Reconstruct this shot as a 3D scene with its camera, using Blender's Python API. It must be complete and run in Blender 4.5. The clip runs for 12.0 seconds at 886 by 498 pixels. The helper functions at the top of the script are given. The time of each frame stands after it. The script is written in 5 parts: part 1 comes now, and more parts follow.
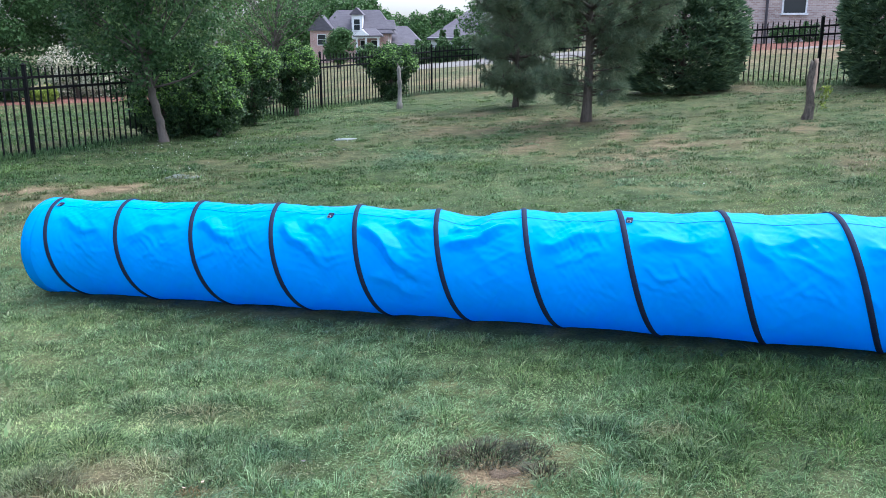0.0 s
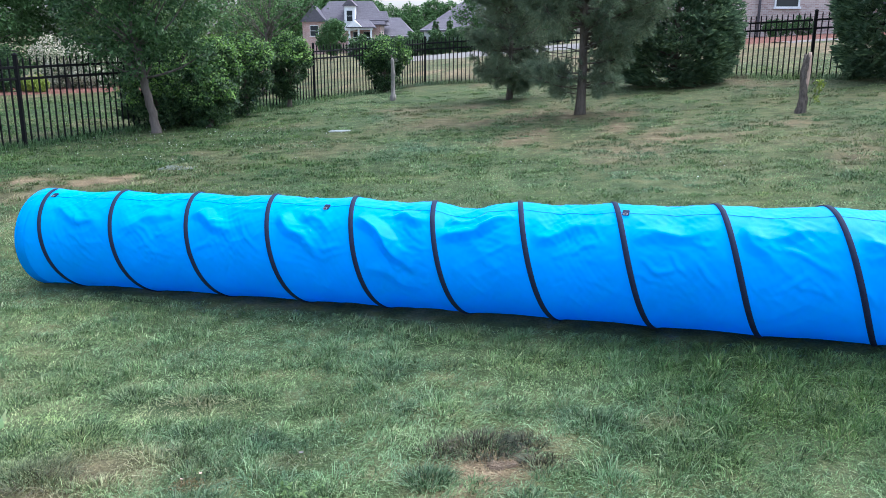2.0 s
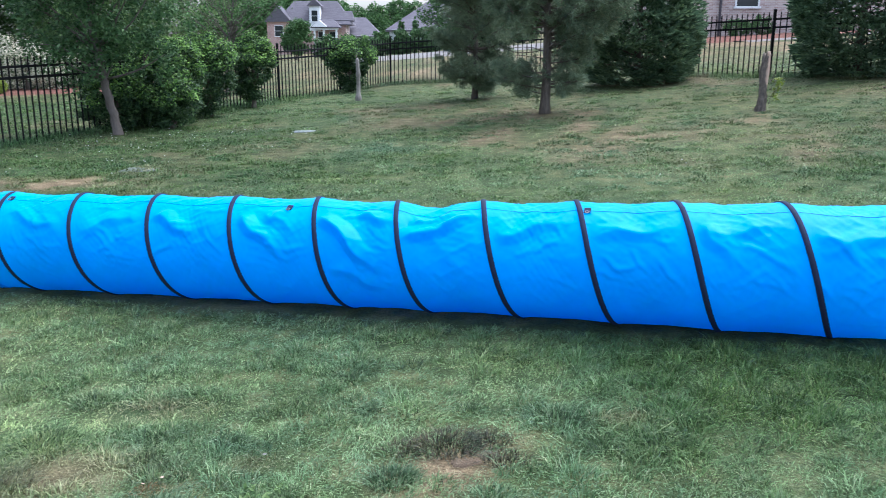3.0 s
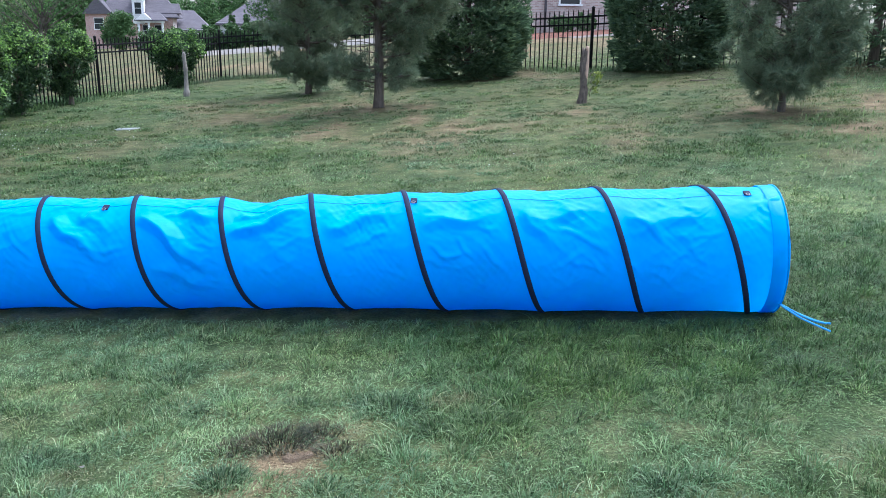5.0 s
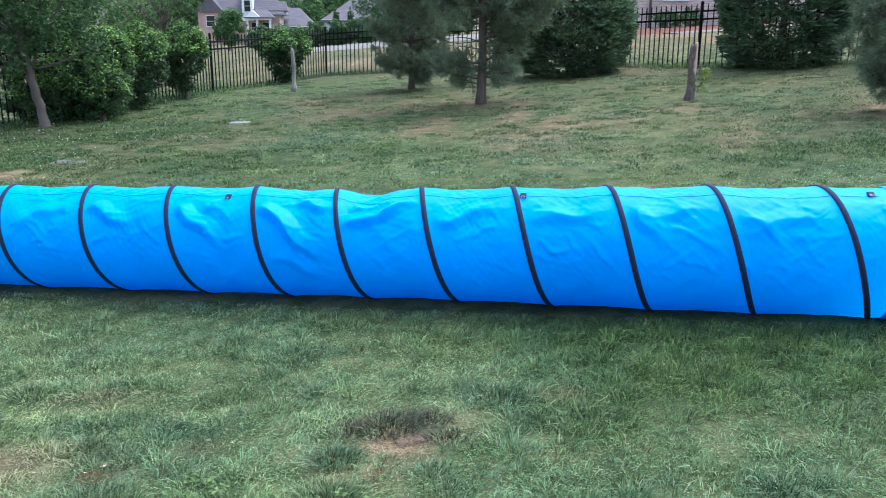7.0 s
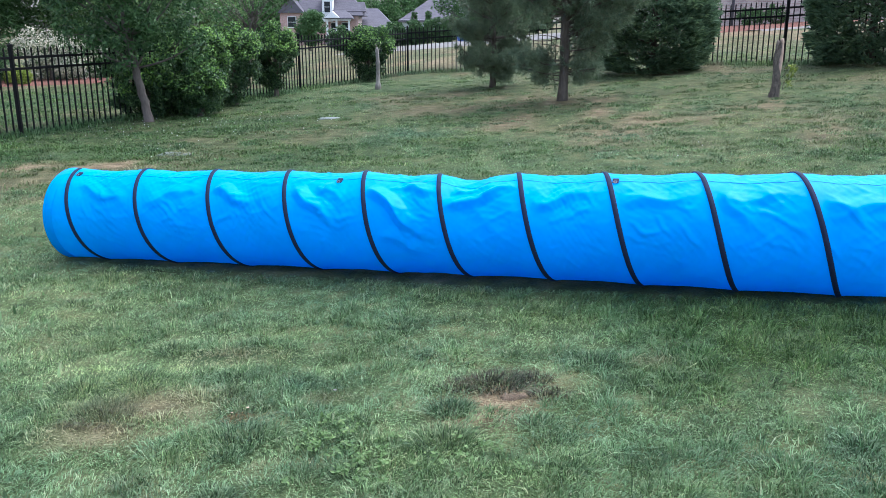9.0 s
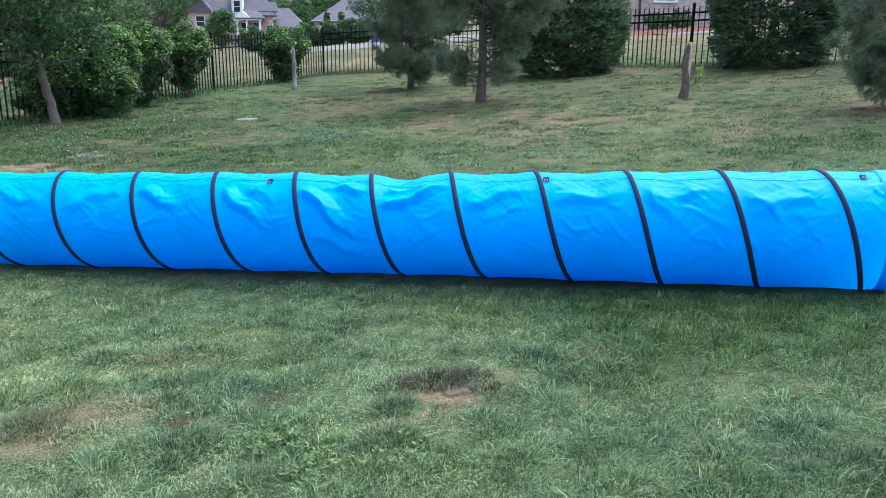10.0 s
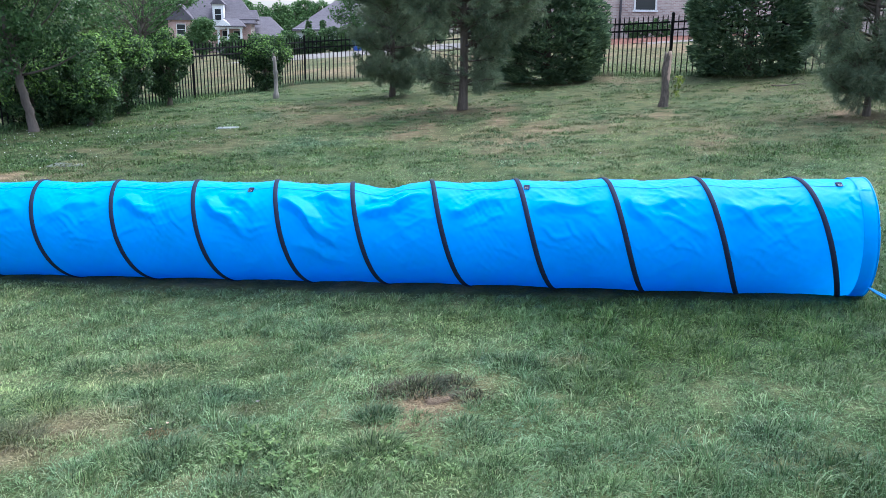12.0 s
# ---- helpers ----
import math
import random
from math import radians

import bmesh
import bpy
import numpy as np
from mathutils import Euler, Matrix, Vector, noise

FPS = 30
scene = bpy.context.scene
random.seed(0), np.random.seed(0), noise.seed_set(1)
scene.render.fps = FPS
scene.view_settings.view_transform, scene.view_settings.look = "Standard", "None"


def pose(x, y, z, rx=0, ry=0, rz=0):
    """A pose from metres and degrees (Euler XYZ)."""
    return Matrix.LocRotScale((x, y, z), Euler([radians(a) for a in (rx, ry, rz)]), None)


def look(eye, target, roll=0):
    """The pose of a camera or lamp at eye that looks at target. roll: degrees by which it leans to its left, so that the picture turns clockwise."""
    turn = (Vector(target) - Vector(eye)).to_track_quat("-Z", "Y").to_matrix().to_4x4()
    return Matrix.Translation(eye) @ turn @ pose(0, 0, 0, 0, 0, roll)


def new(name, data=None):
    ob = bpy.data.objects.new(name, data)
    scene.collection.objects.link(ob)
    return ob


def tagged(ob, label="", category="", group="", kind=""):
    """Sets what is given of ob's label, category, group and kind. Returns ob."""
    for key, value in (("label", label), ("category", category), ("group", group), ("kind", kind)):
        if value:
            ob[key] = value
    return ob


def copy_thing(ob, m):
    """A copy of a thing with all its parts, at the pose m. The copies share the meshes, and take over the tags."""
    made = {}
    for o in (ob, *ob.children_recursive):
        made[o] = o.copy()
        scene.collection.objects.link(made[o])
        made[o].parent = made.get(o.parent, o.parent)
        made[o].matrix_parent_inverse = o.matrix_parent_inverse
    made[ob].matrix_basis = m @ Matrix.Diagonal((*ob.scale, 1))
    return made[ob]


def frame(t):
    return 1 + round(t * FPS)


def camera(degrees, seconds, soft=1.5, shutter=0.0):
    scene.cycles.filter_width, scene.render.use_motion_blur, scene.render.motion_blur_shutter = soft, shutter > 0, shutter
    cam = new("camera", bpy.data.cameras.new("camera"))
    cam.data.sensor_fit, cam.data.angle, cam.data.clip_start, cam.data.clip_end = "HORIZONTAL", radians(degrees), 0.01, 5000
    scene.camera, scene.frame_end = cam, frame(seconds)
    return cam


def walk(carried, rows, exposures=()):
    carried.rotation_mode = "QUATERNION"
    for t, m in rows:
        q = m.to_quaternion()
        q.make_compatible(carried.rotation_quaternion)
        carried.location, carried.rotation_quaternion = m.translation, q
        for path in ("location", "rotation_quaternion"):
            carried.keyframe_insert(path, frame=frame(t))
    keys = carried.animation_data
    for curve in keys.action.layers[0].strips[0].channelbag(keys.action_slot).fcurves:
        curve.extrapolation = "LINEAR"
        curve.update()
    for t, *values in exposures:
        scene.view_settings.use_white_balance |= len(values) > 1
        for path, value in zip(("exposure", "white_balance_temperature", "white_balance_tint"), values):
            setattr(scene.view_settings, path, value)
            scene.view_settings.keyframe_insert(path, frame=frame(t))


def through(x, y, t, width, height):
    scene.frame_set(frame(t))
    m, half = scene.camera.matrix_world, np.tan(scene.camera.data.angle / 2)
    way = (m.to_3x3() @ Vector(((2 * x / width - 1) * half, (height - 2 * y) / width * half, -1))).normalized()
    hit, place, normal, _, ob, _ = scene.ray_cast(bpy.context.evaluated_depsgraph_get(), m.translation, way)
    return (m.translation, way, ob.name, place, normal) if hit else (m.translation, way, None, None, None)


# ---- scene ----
cam = camera(56.2, 12.0, soft=0.85, shutter=0.3)
PATH = [
    (0, (0.044, 0.046, 1.472), (0.026, 1.987, 0.99), -0.1),
    (0.5, (0.042, 0.05, 1.471), (0.045, 1.991, 0.988), 0.1),
    (1, (0.037, 0.045, 1.474), (0.041, 1.984, 0.981), 0.1),
    (1.5, (0.031, 0.042, 1.472), (0.032, 1.979, 0.974), 0.2),
    (2, (0.022, 0.045, 1.471), (0.023, 1.982, 0.971), 0.2),
    (2.5, (0.025, 0.048, 1.472), (0.04, 1.985, 0.973), 0.2),
    (3, (0.046, 0.037, 1.47), (0.123, 1.972, 0.97), 0.1),
    (3.5, (0.087, 0.021, 1.47), (0.293, 1.947, 0.972), -0.1),
    (3.7, (0.102, 0.01, 1.473), (0.365, 1.929, 0.975), -0.2),
    (4.1, (0.118, 0.001, 1.472), (0.465, 1.907, 0.973), -0.1),
    (4.5, (0.122, 0.002, 1.465), (0.532, 1.895, 0.962), 0.2),
    (4.9, (0.119, 0.007, 1.458), (0.564, 1.89, 0.95), 0.5),
    (5.3, (0.113, 0.006, 1.457), (0.556, 1.888, 0.947), 0.7),
    (5.5, (0.108, 0.001, 1.461), (0.532, 1.887, 0.95), 0.7),
    (6, (0.093, 0.001, 1.459), (0.469, 1.897, 0.946), 0.7),
    (6.5, (0.066, -0.003, 1.459), (0.38, 1.904, 0.942), 0.6),
    (7, (0.039, -0.034, 1.459), (0.262, 1.885, 0.94), 0.3),
    (7.5, (0.006, -0.103, 1.44), (0.164, 1.821, 0.917), 0.0),
    (7.9, (-0.025, -0.17, 1.431), (0.083, 1.757, 0.907), -0.2),
    (8.3, (-0.061, -0.25, 1.433), (0.006, 1.681, 0.909), -0.2),
    (8.7, (-0.1, -0.324, 1.438), (-0.053, 1.608, 0.916), -0.2),
    (9.0, (-0.128, -0.365, 1.442), (-0.077, 1.566, 0.922), -0.1),
    (9.3, (-0.154, -0.387, 1.443), (-0.077, 1.543, 0.924), -0.1),
    (9.5, (-0.194, -0.402, 1.441), (-0.054, 1.525, 0.924), -0.1),
    (10, (-0.23, -0.383, 1.436), (0.023, 1.533, 0.92), 0.5),
    (10.5, (-0.228, -0.401, 1.439), (0.062, 1.511, 0.929), 0.7),
    (11, (-0.226, -0.393, 1.44), (0.075, 1.519, 0.938), 0.7),
    (11.5, (-0.225, -0.388, 1.438), (0.077, 1.526, 0.94), 0.7),
    (12, (-0.224, -0.391, 1.438), (0.071, 1.524, 0.941), 0.6),
]
walk(cam, [(t, look(eye, target, roll)) for t, eye, target, roll in PATH], [(0, 1.7, 5580, 10), (3.5, 1.72, 5580, 10), (6.5, 1.73, 5580, 10), (7.5, 1.7, 5580, 10), (9.5, 1.68, 5580, 10), (12, 1.7, 5580, 10)])

# ---- light ----
world = bpy.data.worlds.new("overcast_sky")
scene.world = world
world.use_nodes = True
wn = world.node_tree.nodes
sky = wn.new("ShaderNodeTexSky")
sky.sky_type, sky.sun_disc = "NISHITA", False
sky.sun_elevation, sky.sun_rotation = radians(62), radians(55)
sky.air_density, sky.dust_density, sky.ozone_density = 1.0, 4.0, 1.0
soft_sky = wn.new("ShaderNodeHueSaturation")
soft_sky.inputs["Saturation"].default_value = 0.45
world.node_tree.links.new(sky.outputs["Color"], soft_sky.inputs["Color"])
world.node_tree.links.new(soft_sky.outputs["Color"], wn["Background"].inputs["Color"])
wn["Background"].inputs["Strength"].default_value = 0.15
sun_lamp = bpy.data.lights.new("sun", "SUN")
sun_lamp.energy, sun_lamp.angle, sun_lamp.color = 0.6, radians(60), (1.0, 0.96, 0.9)
sun = new("sun", sun_lamp)
sun.matrix_world = look((7, 5, 16), (0, 0, 0))

# ---- ground shape ----
def terrain(x, y):
    """Height of the lawn and of the land behind it."""
    X, Y = 14 * np.tanh(np.asarray(x, float) / 14), 40 * np.tanh(np.asarray(y, float) / 40)
    return (-0.0431 + 0.0353 * X + 0.01327 * Y + 0.00548 * X * X + 0.001556 * X * Y
            - 0.000107 * Y * Y - 0.0001137 * X * X * Y)


def tz(x, y):
    return float(terrain(x, y))


# bare or straw-coloured places: x, y, half-widths, strength
BARE = [(0.21, 2.675, 0.12, 0.075, 1.0), (-3.8, 8.7, 1.05, 0.42, 0.95), (-4.5, 7.9, 0.9, 0.35, 0.9), (2.2, 13.2, 1.1, 0.8, 0.6),
        (-0.1, 15.9, 1.6, 0.7, 0.6), (6.1, 13.0, 1.1, 0.7, 0.6), (6.5, 9.1, 0.9, 0.5, 0.8), (4.4, 9.6, 1.6, 0.7, 0.4), (-1.9, 11.3, 0.8, 0.35, 0.55),
        (-0.85, 2.62, 0.07, 0.05, 0.9), (-1.2, 2.75, 0.34, 0.14, 0.7), (-1.0, 3.22, 0.26, 0.1, 0.6), (-1.42, 2.52, 0.2, 0.12, 0.75), (-0.5, 2.75, 0.12, 0.06, 0.5), (0.85, 2.95, 0.12, 0.05, 0.4), (3.1, 11.2, 1.6, 0.7, 0.4), (6.4, 7.6, 0.9, 0.35, 0.6),
        (4.95, 13.3, 0.32, 0.22, 0.7), (1.0, 10.5, 1.2, 0.5, 0.3)]


def wave(x, y, k, seed):
    """Cheap smooth noise from -1 to 1, for whole arrays."""
    r = np.random.RandomState(seed)
    out = np.zeros_like(x)
    for i in range(7):
        a, f, p = r.uniform(0, 6.28), k * r.uniform(0.6, 1.7), r.uniform(0, 6.28)
        b, q = r.uniform(0, 6.28), r.uniform(0, 6.28)
        out += np.sin(f * (x * math.cos(a) + y * math.sin(a)) + p + 1.3 * np.sin(0.7 * f * (x * math.cos(b) + y * math.sin(b)) + q))
    return out / 3.6


def dryness(x, y):
    x, y = np.asarray(x, float), np.asarray(y, float)
    d = 0.26 * np.clip((y - 19.5) / 5, 0, 1) + (0.22 + 0.3 * np.clip((y - 5) / 3, 0, 1) * np.clip((x + 2.5) / 3, 0.3, 1)) * np.clip(wave(x, y, 0.9, 3) + 0.9 * wave(x, y, 2.7, 4) - 0.3, 0, 1) + 0.24 * np.clip((y - 4) / 6, 0, 1) * np.clip((x + 1) / 3, 0.35, 1)
    for bx, by, rx, ry, s in BARE:
        k = ((x - bx) / rx) ** 2 + ((y - by) / ry) ** 2
        d = np.maximum(d, s * np.exp(-k ** 1.3) * (1 + 0.35 * wave(x, y, 9, 5)))
    d = d * np.where(y > 5, np.clip(0.75 + 0.5 * wave(x, y, 7, 8) + 0.4 * wave(x, y, 16, 9), 0, 1.6), 1)
    return np.clip(d, 0, 1)


def lush_and_shade(x, y):
    """Where the grass is thick, long and dark, with painted tree shade on the left."""
    near = np.clip((x - 0.25) / 0.9, 0, 1) * np.clip((5 - y) / 1.5, 0, 1) * np.clip((y - 2.0) / 0.8, 0.35, 1)
    # darkens the left lawn as if shaded by the trees; last term darkens the far lawn
    side = np.clip((-x - 0.2 * y + 1.5) / 2.5, 0, 1) * np.clip((y - 6.5) / 2, 0, 1)
    return np.clip(1.15 * near + side + 0.4 * wave(x, y, 2.2, 31) - 0.1 + 0.55 * np.clip((y - 5) / 2, 0, 1), 0, 1)


# ---- mesh helpers ----
def mesh_np(name, verts, faces, material=None, smooth=True):
    """A mesh from arrays of vertices and of faces (n x 3 or n x 4, or a list of such)."""
    me = bpy.data.meshes.new(name)
    faces = [np.asarray(f, np.int32) for f in (faces if isinstance(faces, list) else [faces]) if len(f)]
    loops = np.concatenate([f.ravel() for f in faces])
    totals = np.concatenate([np.full(len(f), f.shape[1], np.int32) for f in faces])
    me.vertices.add(len(verts))
    me.vertices.foreach_set("co", np.asarray(verts, np.float32).ravel())
    me.loops.add(len(loops))
    me.loops.foreach_set("vertex_index", loops)
    me.polygons.add(len(totals))
    me.polygons.foreach_set("loop_start", np.concatenate([[0], np.cumsum(totals)[:-1]]).astype(np.int32))
    me.polygons.foreach_set("loop_total", totals)
    me.update(calc_edges=True)
    me.polygons.foreach_set("use_smooth", np.full(len(totals), smooth))
    if material:
        me.materials.append(material)
    return me


def part(name, data, material, parent, label=""):
    """Links a mesh or bmesh as one object under a thing or a part."""
    if isinstance(data, bmesh.types.BMesh):
        me = bpy.data.meshes.new(name)
        data.to_mesh(me)
        data.free()
        data = me
    if material and not data.materials:
        data.materials.append(material)
    ob = new(name, data)
    ob.parent = parent
    return tagged(ob, label)


def empty(name, m, label, category, group=""):
    ob = new(name)
    ob.matrix_basis = m
    return tagged(ob, label, category, group)


def box(bm, x0, x1, y0, y1, z0, z1, bevel=0.0):
    m = Matrix.Translation(((x0 + x1) / 2, (y0 + y1) / 2, (z0 + z1) / 2)) @ Matrix.Diagonal((abs(x1 - x0), abs(y1 - y0), abs(z1 - z0), 1))
    vs = bmesh.ops.create_cube(bm, size=1, matrix=m)["verts"]
    if bevel:
        bmesh.ops.bevel(bm, geom=list({e for v in vs for e in v.link_edges}), offset=bevel, segments=1, affect="EDGES")
    return bm


def boxed(*a, **k):
    return box(bmesh.new(), *a, **k)


def sweep(points, radii, sides=8, closed=True):
    """Vertices and quads of a tube along points."""
    pts = np.asarray(points, float)
    n = len(pts)
    radii = np.broadcast_to(np.asarray(radii, float), (n,))
    tan = np.gradient(pts, axis=0)
    tan /= np.linalg.norm(tan, axis=1)[:, None] + 1e-9
    ref = np.where(np.abs(tan[:, 2:3]) > 0.9, [[1.0, 0, 0]], [[0, 0, 1.0]])
    a = np.cross(tan, ref)
    a /= np.linalg.norm(a, axis=1)[:, None]
    b = np.cross(tan, a)
    ang = np.linspace(0, 2 * np.pi, sides, endpoint=False)
    v = pts[:, None] + radii[:, None, None] * (np.cos(ang)[None, :, None] * a[:, None] + np.sin(ang)[None, :, None] * b[:, None])
    i, j = np.meshgrid(np.arange(n - 1), np.arange(sides), indexing="ij")
    k = (j + 1) % sides
    f = np.stack([i * sides + j, i * sides + k, (i + 1) * sides + k, (i + 1) * sides + j], -1).reshape(-1, 4)
    v = v.reshape(-1, 3)
    if closed:
        v = np.concatenate([v, pts[:1], pts[-1:]])
        j = np.arange(sides)
        k = (j + 1) % sides
        c0 = np.stack([np.full(sides, n * sides), k, j], -1)
        c1 = np.stack([np.full(sides, n * sides + 1), (n - 1) * sides + j, (n - 1) * sides + k], -1)
        return v, [f, np.concatenate([c0, c1])]
    return v, [f]


def joined(pieces):
    """Several (verts, [faces]) as one."""
    vs, by = [], {}
    off = 0
    for v, fs in pieces:
        vs.append(v)
        for f in fs:
            by.setdefault(f.shape[1], []).append(f + off)
        off += len(v)
    return np.concatenate(vs), [np.concatenate(f) for f in by.values()]


# ---- materials ----
def material(name):
    m = bpy.data.materials.new(name)
    m.use_nodes = True
    return m, m.node_tree.nodes, m.node_tree.links, m.node_tree.nodes["Principled BSDF"]


def ramp(nodes, links, fac, stops):
    r = nodes.new("ShaderNodeValToRGB")
    while len(r.color_ramp.elements) < len(stops):
        r.color_ramp.elements.new(0.5)
    for e, (p, c) in zip(r.color_ramp.elements, stops):
        e.position, e.color = p, (*c, 1)
    links.new(fac, r.inputs["Fac"])
    return r.outputs["Color"]


def noise_tex(nodes, links, scale, detail=4, vector=None, rough=0.55):
    t = nodes.new("ShaderNodeTexNoise")
    t.inputs["Scale"].default_value, t.inputs["Detail"].default_value, t.inputs["Roughness"].default_value = scale, detail, rough
    if vector:
        links.new(vector, t.inputs["Vector"])
    return t.outputs["Fac"]


def mix_rgb(nodes, links, a, b, fac, mode="MIX"):
    m = nodes.new("ShaderNodeMix")
    m.data_type, m.blend_type = "RGBA", mode
    for sock, val in ((m.inputs[6], a), (m.inputs[7], b), (m.inputs[0], fac)):
        if isinstance(val, (int, float)):
            sock.default_value = val
        elif isinstance(val, tuple):
            sock.default_value = (*val, 1)
        else:
            links.new(val, sock)
    return m.outputs[2]


def bumped(nodes, links, bsdf, height, strength, distance):
    b = nodes.new("ShaderNodeBump")
    b.inputs["Strength"].default_value, b.inputs["Distance"].default_value = strength, distance
    links.new(height, b.inputs["Height"])
    links.new(b.outputs["Normal"], bsdf.inputs["Normal"])


def plain(name, c1, c2, scale, rough=0.7, metal=0.0, bump=0.3, dist=0.004, stretch=(1, 1, 1), fine=6.0):
    """Two-scale mottled surface in object space."""
    m, n, l, p = material(name)
    co = n.new("ShaderNodeTexCoord")
    mp = n.new("ShaderNodeMapping")
    mp.inputs["Scale"].default_value = stretch
    l.new(co.outputs["Object"], mp.inputs["Vector"])
    big, small = noise_tex(n, l, scale, 4, mp.outputs["Vector"]), noise_tex(n, l, scale * fine, 5, mp.outputs["Vector"])
    c = ramp(n, l, big, [(0.3, c1), (0.7, c2)])
    c = mix_rgb(n, l, c, ramp(n, l, small, [(0.3, tuple(0.7 * v for v in c1)), (0.7, tuple(min(1, 1.2 * v) for v in c2))]), 0.4)
    l.new(c, p.inputs["Base Color"])
    p.inputs["Roughness"].default_value, p.inputs["Metallic"].default_value = rough, metal
    p.inputs["Specular IOR Level"].default_value = 0.5 if rough < 0.7 else 0.15
    bumped(n, l, p, small, bump, dist)
    return m


def leaf_mat(name, stops, rough=0.55, through=0.3):
    """Leaves: hue by leaf, patches by place, light shining through."""
    m, n, l, p = material(name)
    geo = n.new("ShaderNodeNewGeometry")
    c = ramp(n, l, geo.outputs["Random Per Island"], stops)
    patch = noise_tex(n, l, 1.6, 3, geo.outputs["Position"])
    c = mix_rgb(n, l, c, ramp(n, l, patch, [(0.35, (0.55, 0.6, 0.6)), (0.65, (1.15, 1.12, 1.0))]), 0.7, "MULTIPLY")
    l.new(c, p.inputs["Base Color"])
    p.inputs["Roughness"].default_value = rough
    p.inputs["Specular IOR Level"].default_value = 0.2
    t = n.new("ShaderNodeBsdfTranslucent")
    l.new(c, t.inputs["Color"])
    mix = n.new("ShaderNodeMixShader")
    mix.inputs[0].default_value = through
    l.new(p.outputs[0], mix.inputs[1])
    l.new(t.outputs[0], mix.inputs[2])
    l.new(mix.outputs[0], n["Material Output"].inputs["Surface"])
    return m


def lawn_mat():
    m, n, l, p = material("lawn_soil_and_thatch")
    geo = n.new("ShaderNodeNewGeometry")
    att = n.new("ShaderNodeAttribute")
    att.attribute_name = "dry"
    pos = geo.outputs["Position"]
    big, mid, fine = noise_tex(n, l, 0.55, 4, pos), noise_tex(n, l, 5, 5, pos), noise_tex(n, l, 70, 5, pos)
    green = ramp(n, l, mid, [(0.3, (0.036, 0.058, 0.024)), (0.5, (0.08, 0.108, 0.048)), (0.72, (0.16, 0.165, 0.09))])
    green = mix_rgb(n, l, green, ramp(n, l, big, [(0.35, (0.7, 0.85, 0.8)), (0.7, (1.25, 1.1, 0.95))]), 0.8, "MULTIPLY")
    lush_shade = n.new("ShaderNodeAttribute")
    lush_shade.attribute_name = "lush_shade"
    # darker where lush, and where the trees' shade is put into the colour
    green = mix_rgb(n, l, green, mix_rgb(n, l, green, (0.6, 0.66, 0.55), 1.0, "MULTIPLY"), lush_shade.outputs["Fac"])
    soil = ramp(n, l, mid, [(0.3, (0.1, 0.075, 0.045)), (0.55, (0.2, 0.15, 0.09)), (0.75, (0.32, 0.24, 0.165))])
    dry = n.new("ShaderNodeMapRange")
    l.new(att.outputs["Fac"], dry.inputs["Value"])
    dry.inputs["From Min"].default_value, dry.inputs["From Max"].default_value = 0.08, 0.75
    c = mix_rgb(n, l, green, soil, dry.outputs["Result"])
    c = mix_rgb(n, l, c, ramp(n, l, fine, [(0.3, (0.5, 0.5, 0.5)), (0.7, (1.35, 1.35, 1.3))]), 0.85, "MULTIPLY")
    l.new(c, p.inputs["Base Color"])
    p.inputs["Roughness"].default_value = 0.95
    p.inputs["Specular IOR Level"].default_value = 0.15
    bumped(n, l, p, fine, 0.9, 0.03)
    return m


def blade_mat(name, greens, straw):
    m, n, l, p = material(name)
    geo = n.new("ShaderNodeNewGeometry")
    att = n.new("ShaderNodeAttribute")
    att.attribute_name = "dry"
    c = ramp(n, l, geo.outputs["Random Per Island"], greens)
    patch, mid = noise_tex(n, l, 0.8, 4, geo.outputs["Position"]), noise_tex(n, l, 5.5, 3, geo.outputs["Position"])
    c = mix_rgb(n, l, c, ramp(n, l, patch, [(0.35, (0.75, 0.85, 0.95)), (0.65, (1.25, 1.12, 0.9))]), 0.85, "MULTIPLY")
    c = mix_rgb(n, l, c, ramp(n, l, mid, [(0.35, (0.7, 0.78, 0.8)), (0.68, (1.25, 1.18, 1.1))]), 0.8, "MULTIPLY")
    lush_shade = n.new("ShaderNodeAttribute")
    lush_shade.attribute_name = "lush_shade"
    # same darkening for the blades: lush growth plus painted tree shade
    c = mix_rgb(n, l, c, mix_rgb(n, l, c, (0.55, 0.67, 0.48), 1.0, "MULTIPLY"), lush_shade.outputs["Fac"])
    c = mix_rgb(n, l, c, straw, att.outputs["Fac"])
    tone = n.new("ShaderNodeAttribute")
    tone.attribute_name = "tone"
    # tone: bunch-to-bunch variation, plus painted tuft-middle shade and flat-blade sheen
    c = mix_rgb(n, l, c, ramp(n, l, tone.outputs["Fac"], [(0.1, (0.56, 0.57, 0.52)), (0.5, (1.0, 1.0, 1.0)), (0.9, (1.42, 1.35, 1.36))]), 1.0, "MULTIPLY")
    l.new(c, p.inputs["Base Color"])
    p.inputs["Roughness"].default_value = 0.55
    p.inputs["Specular IOR Level"].default_value = 0.28
    t = n.new("ShaderNodeBsdfTranslucent")
    l.new(c, t.inputs["Color"])
    mix = n.new("ShaderNodeMixShader")
    mix.inputs[0].default_value = 0.3
    l.new(p.outputs[0], mix.inputs[1])
    l.new(t.outputs[0], mix.inputs[2])
    l.new(mix.outputs[0], n["Material Output"].inputs["Surface"])
    return m


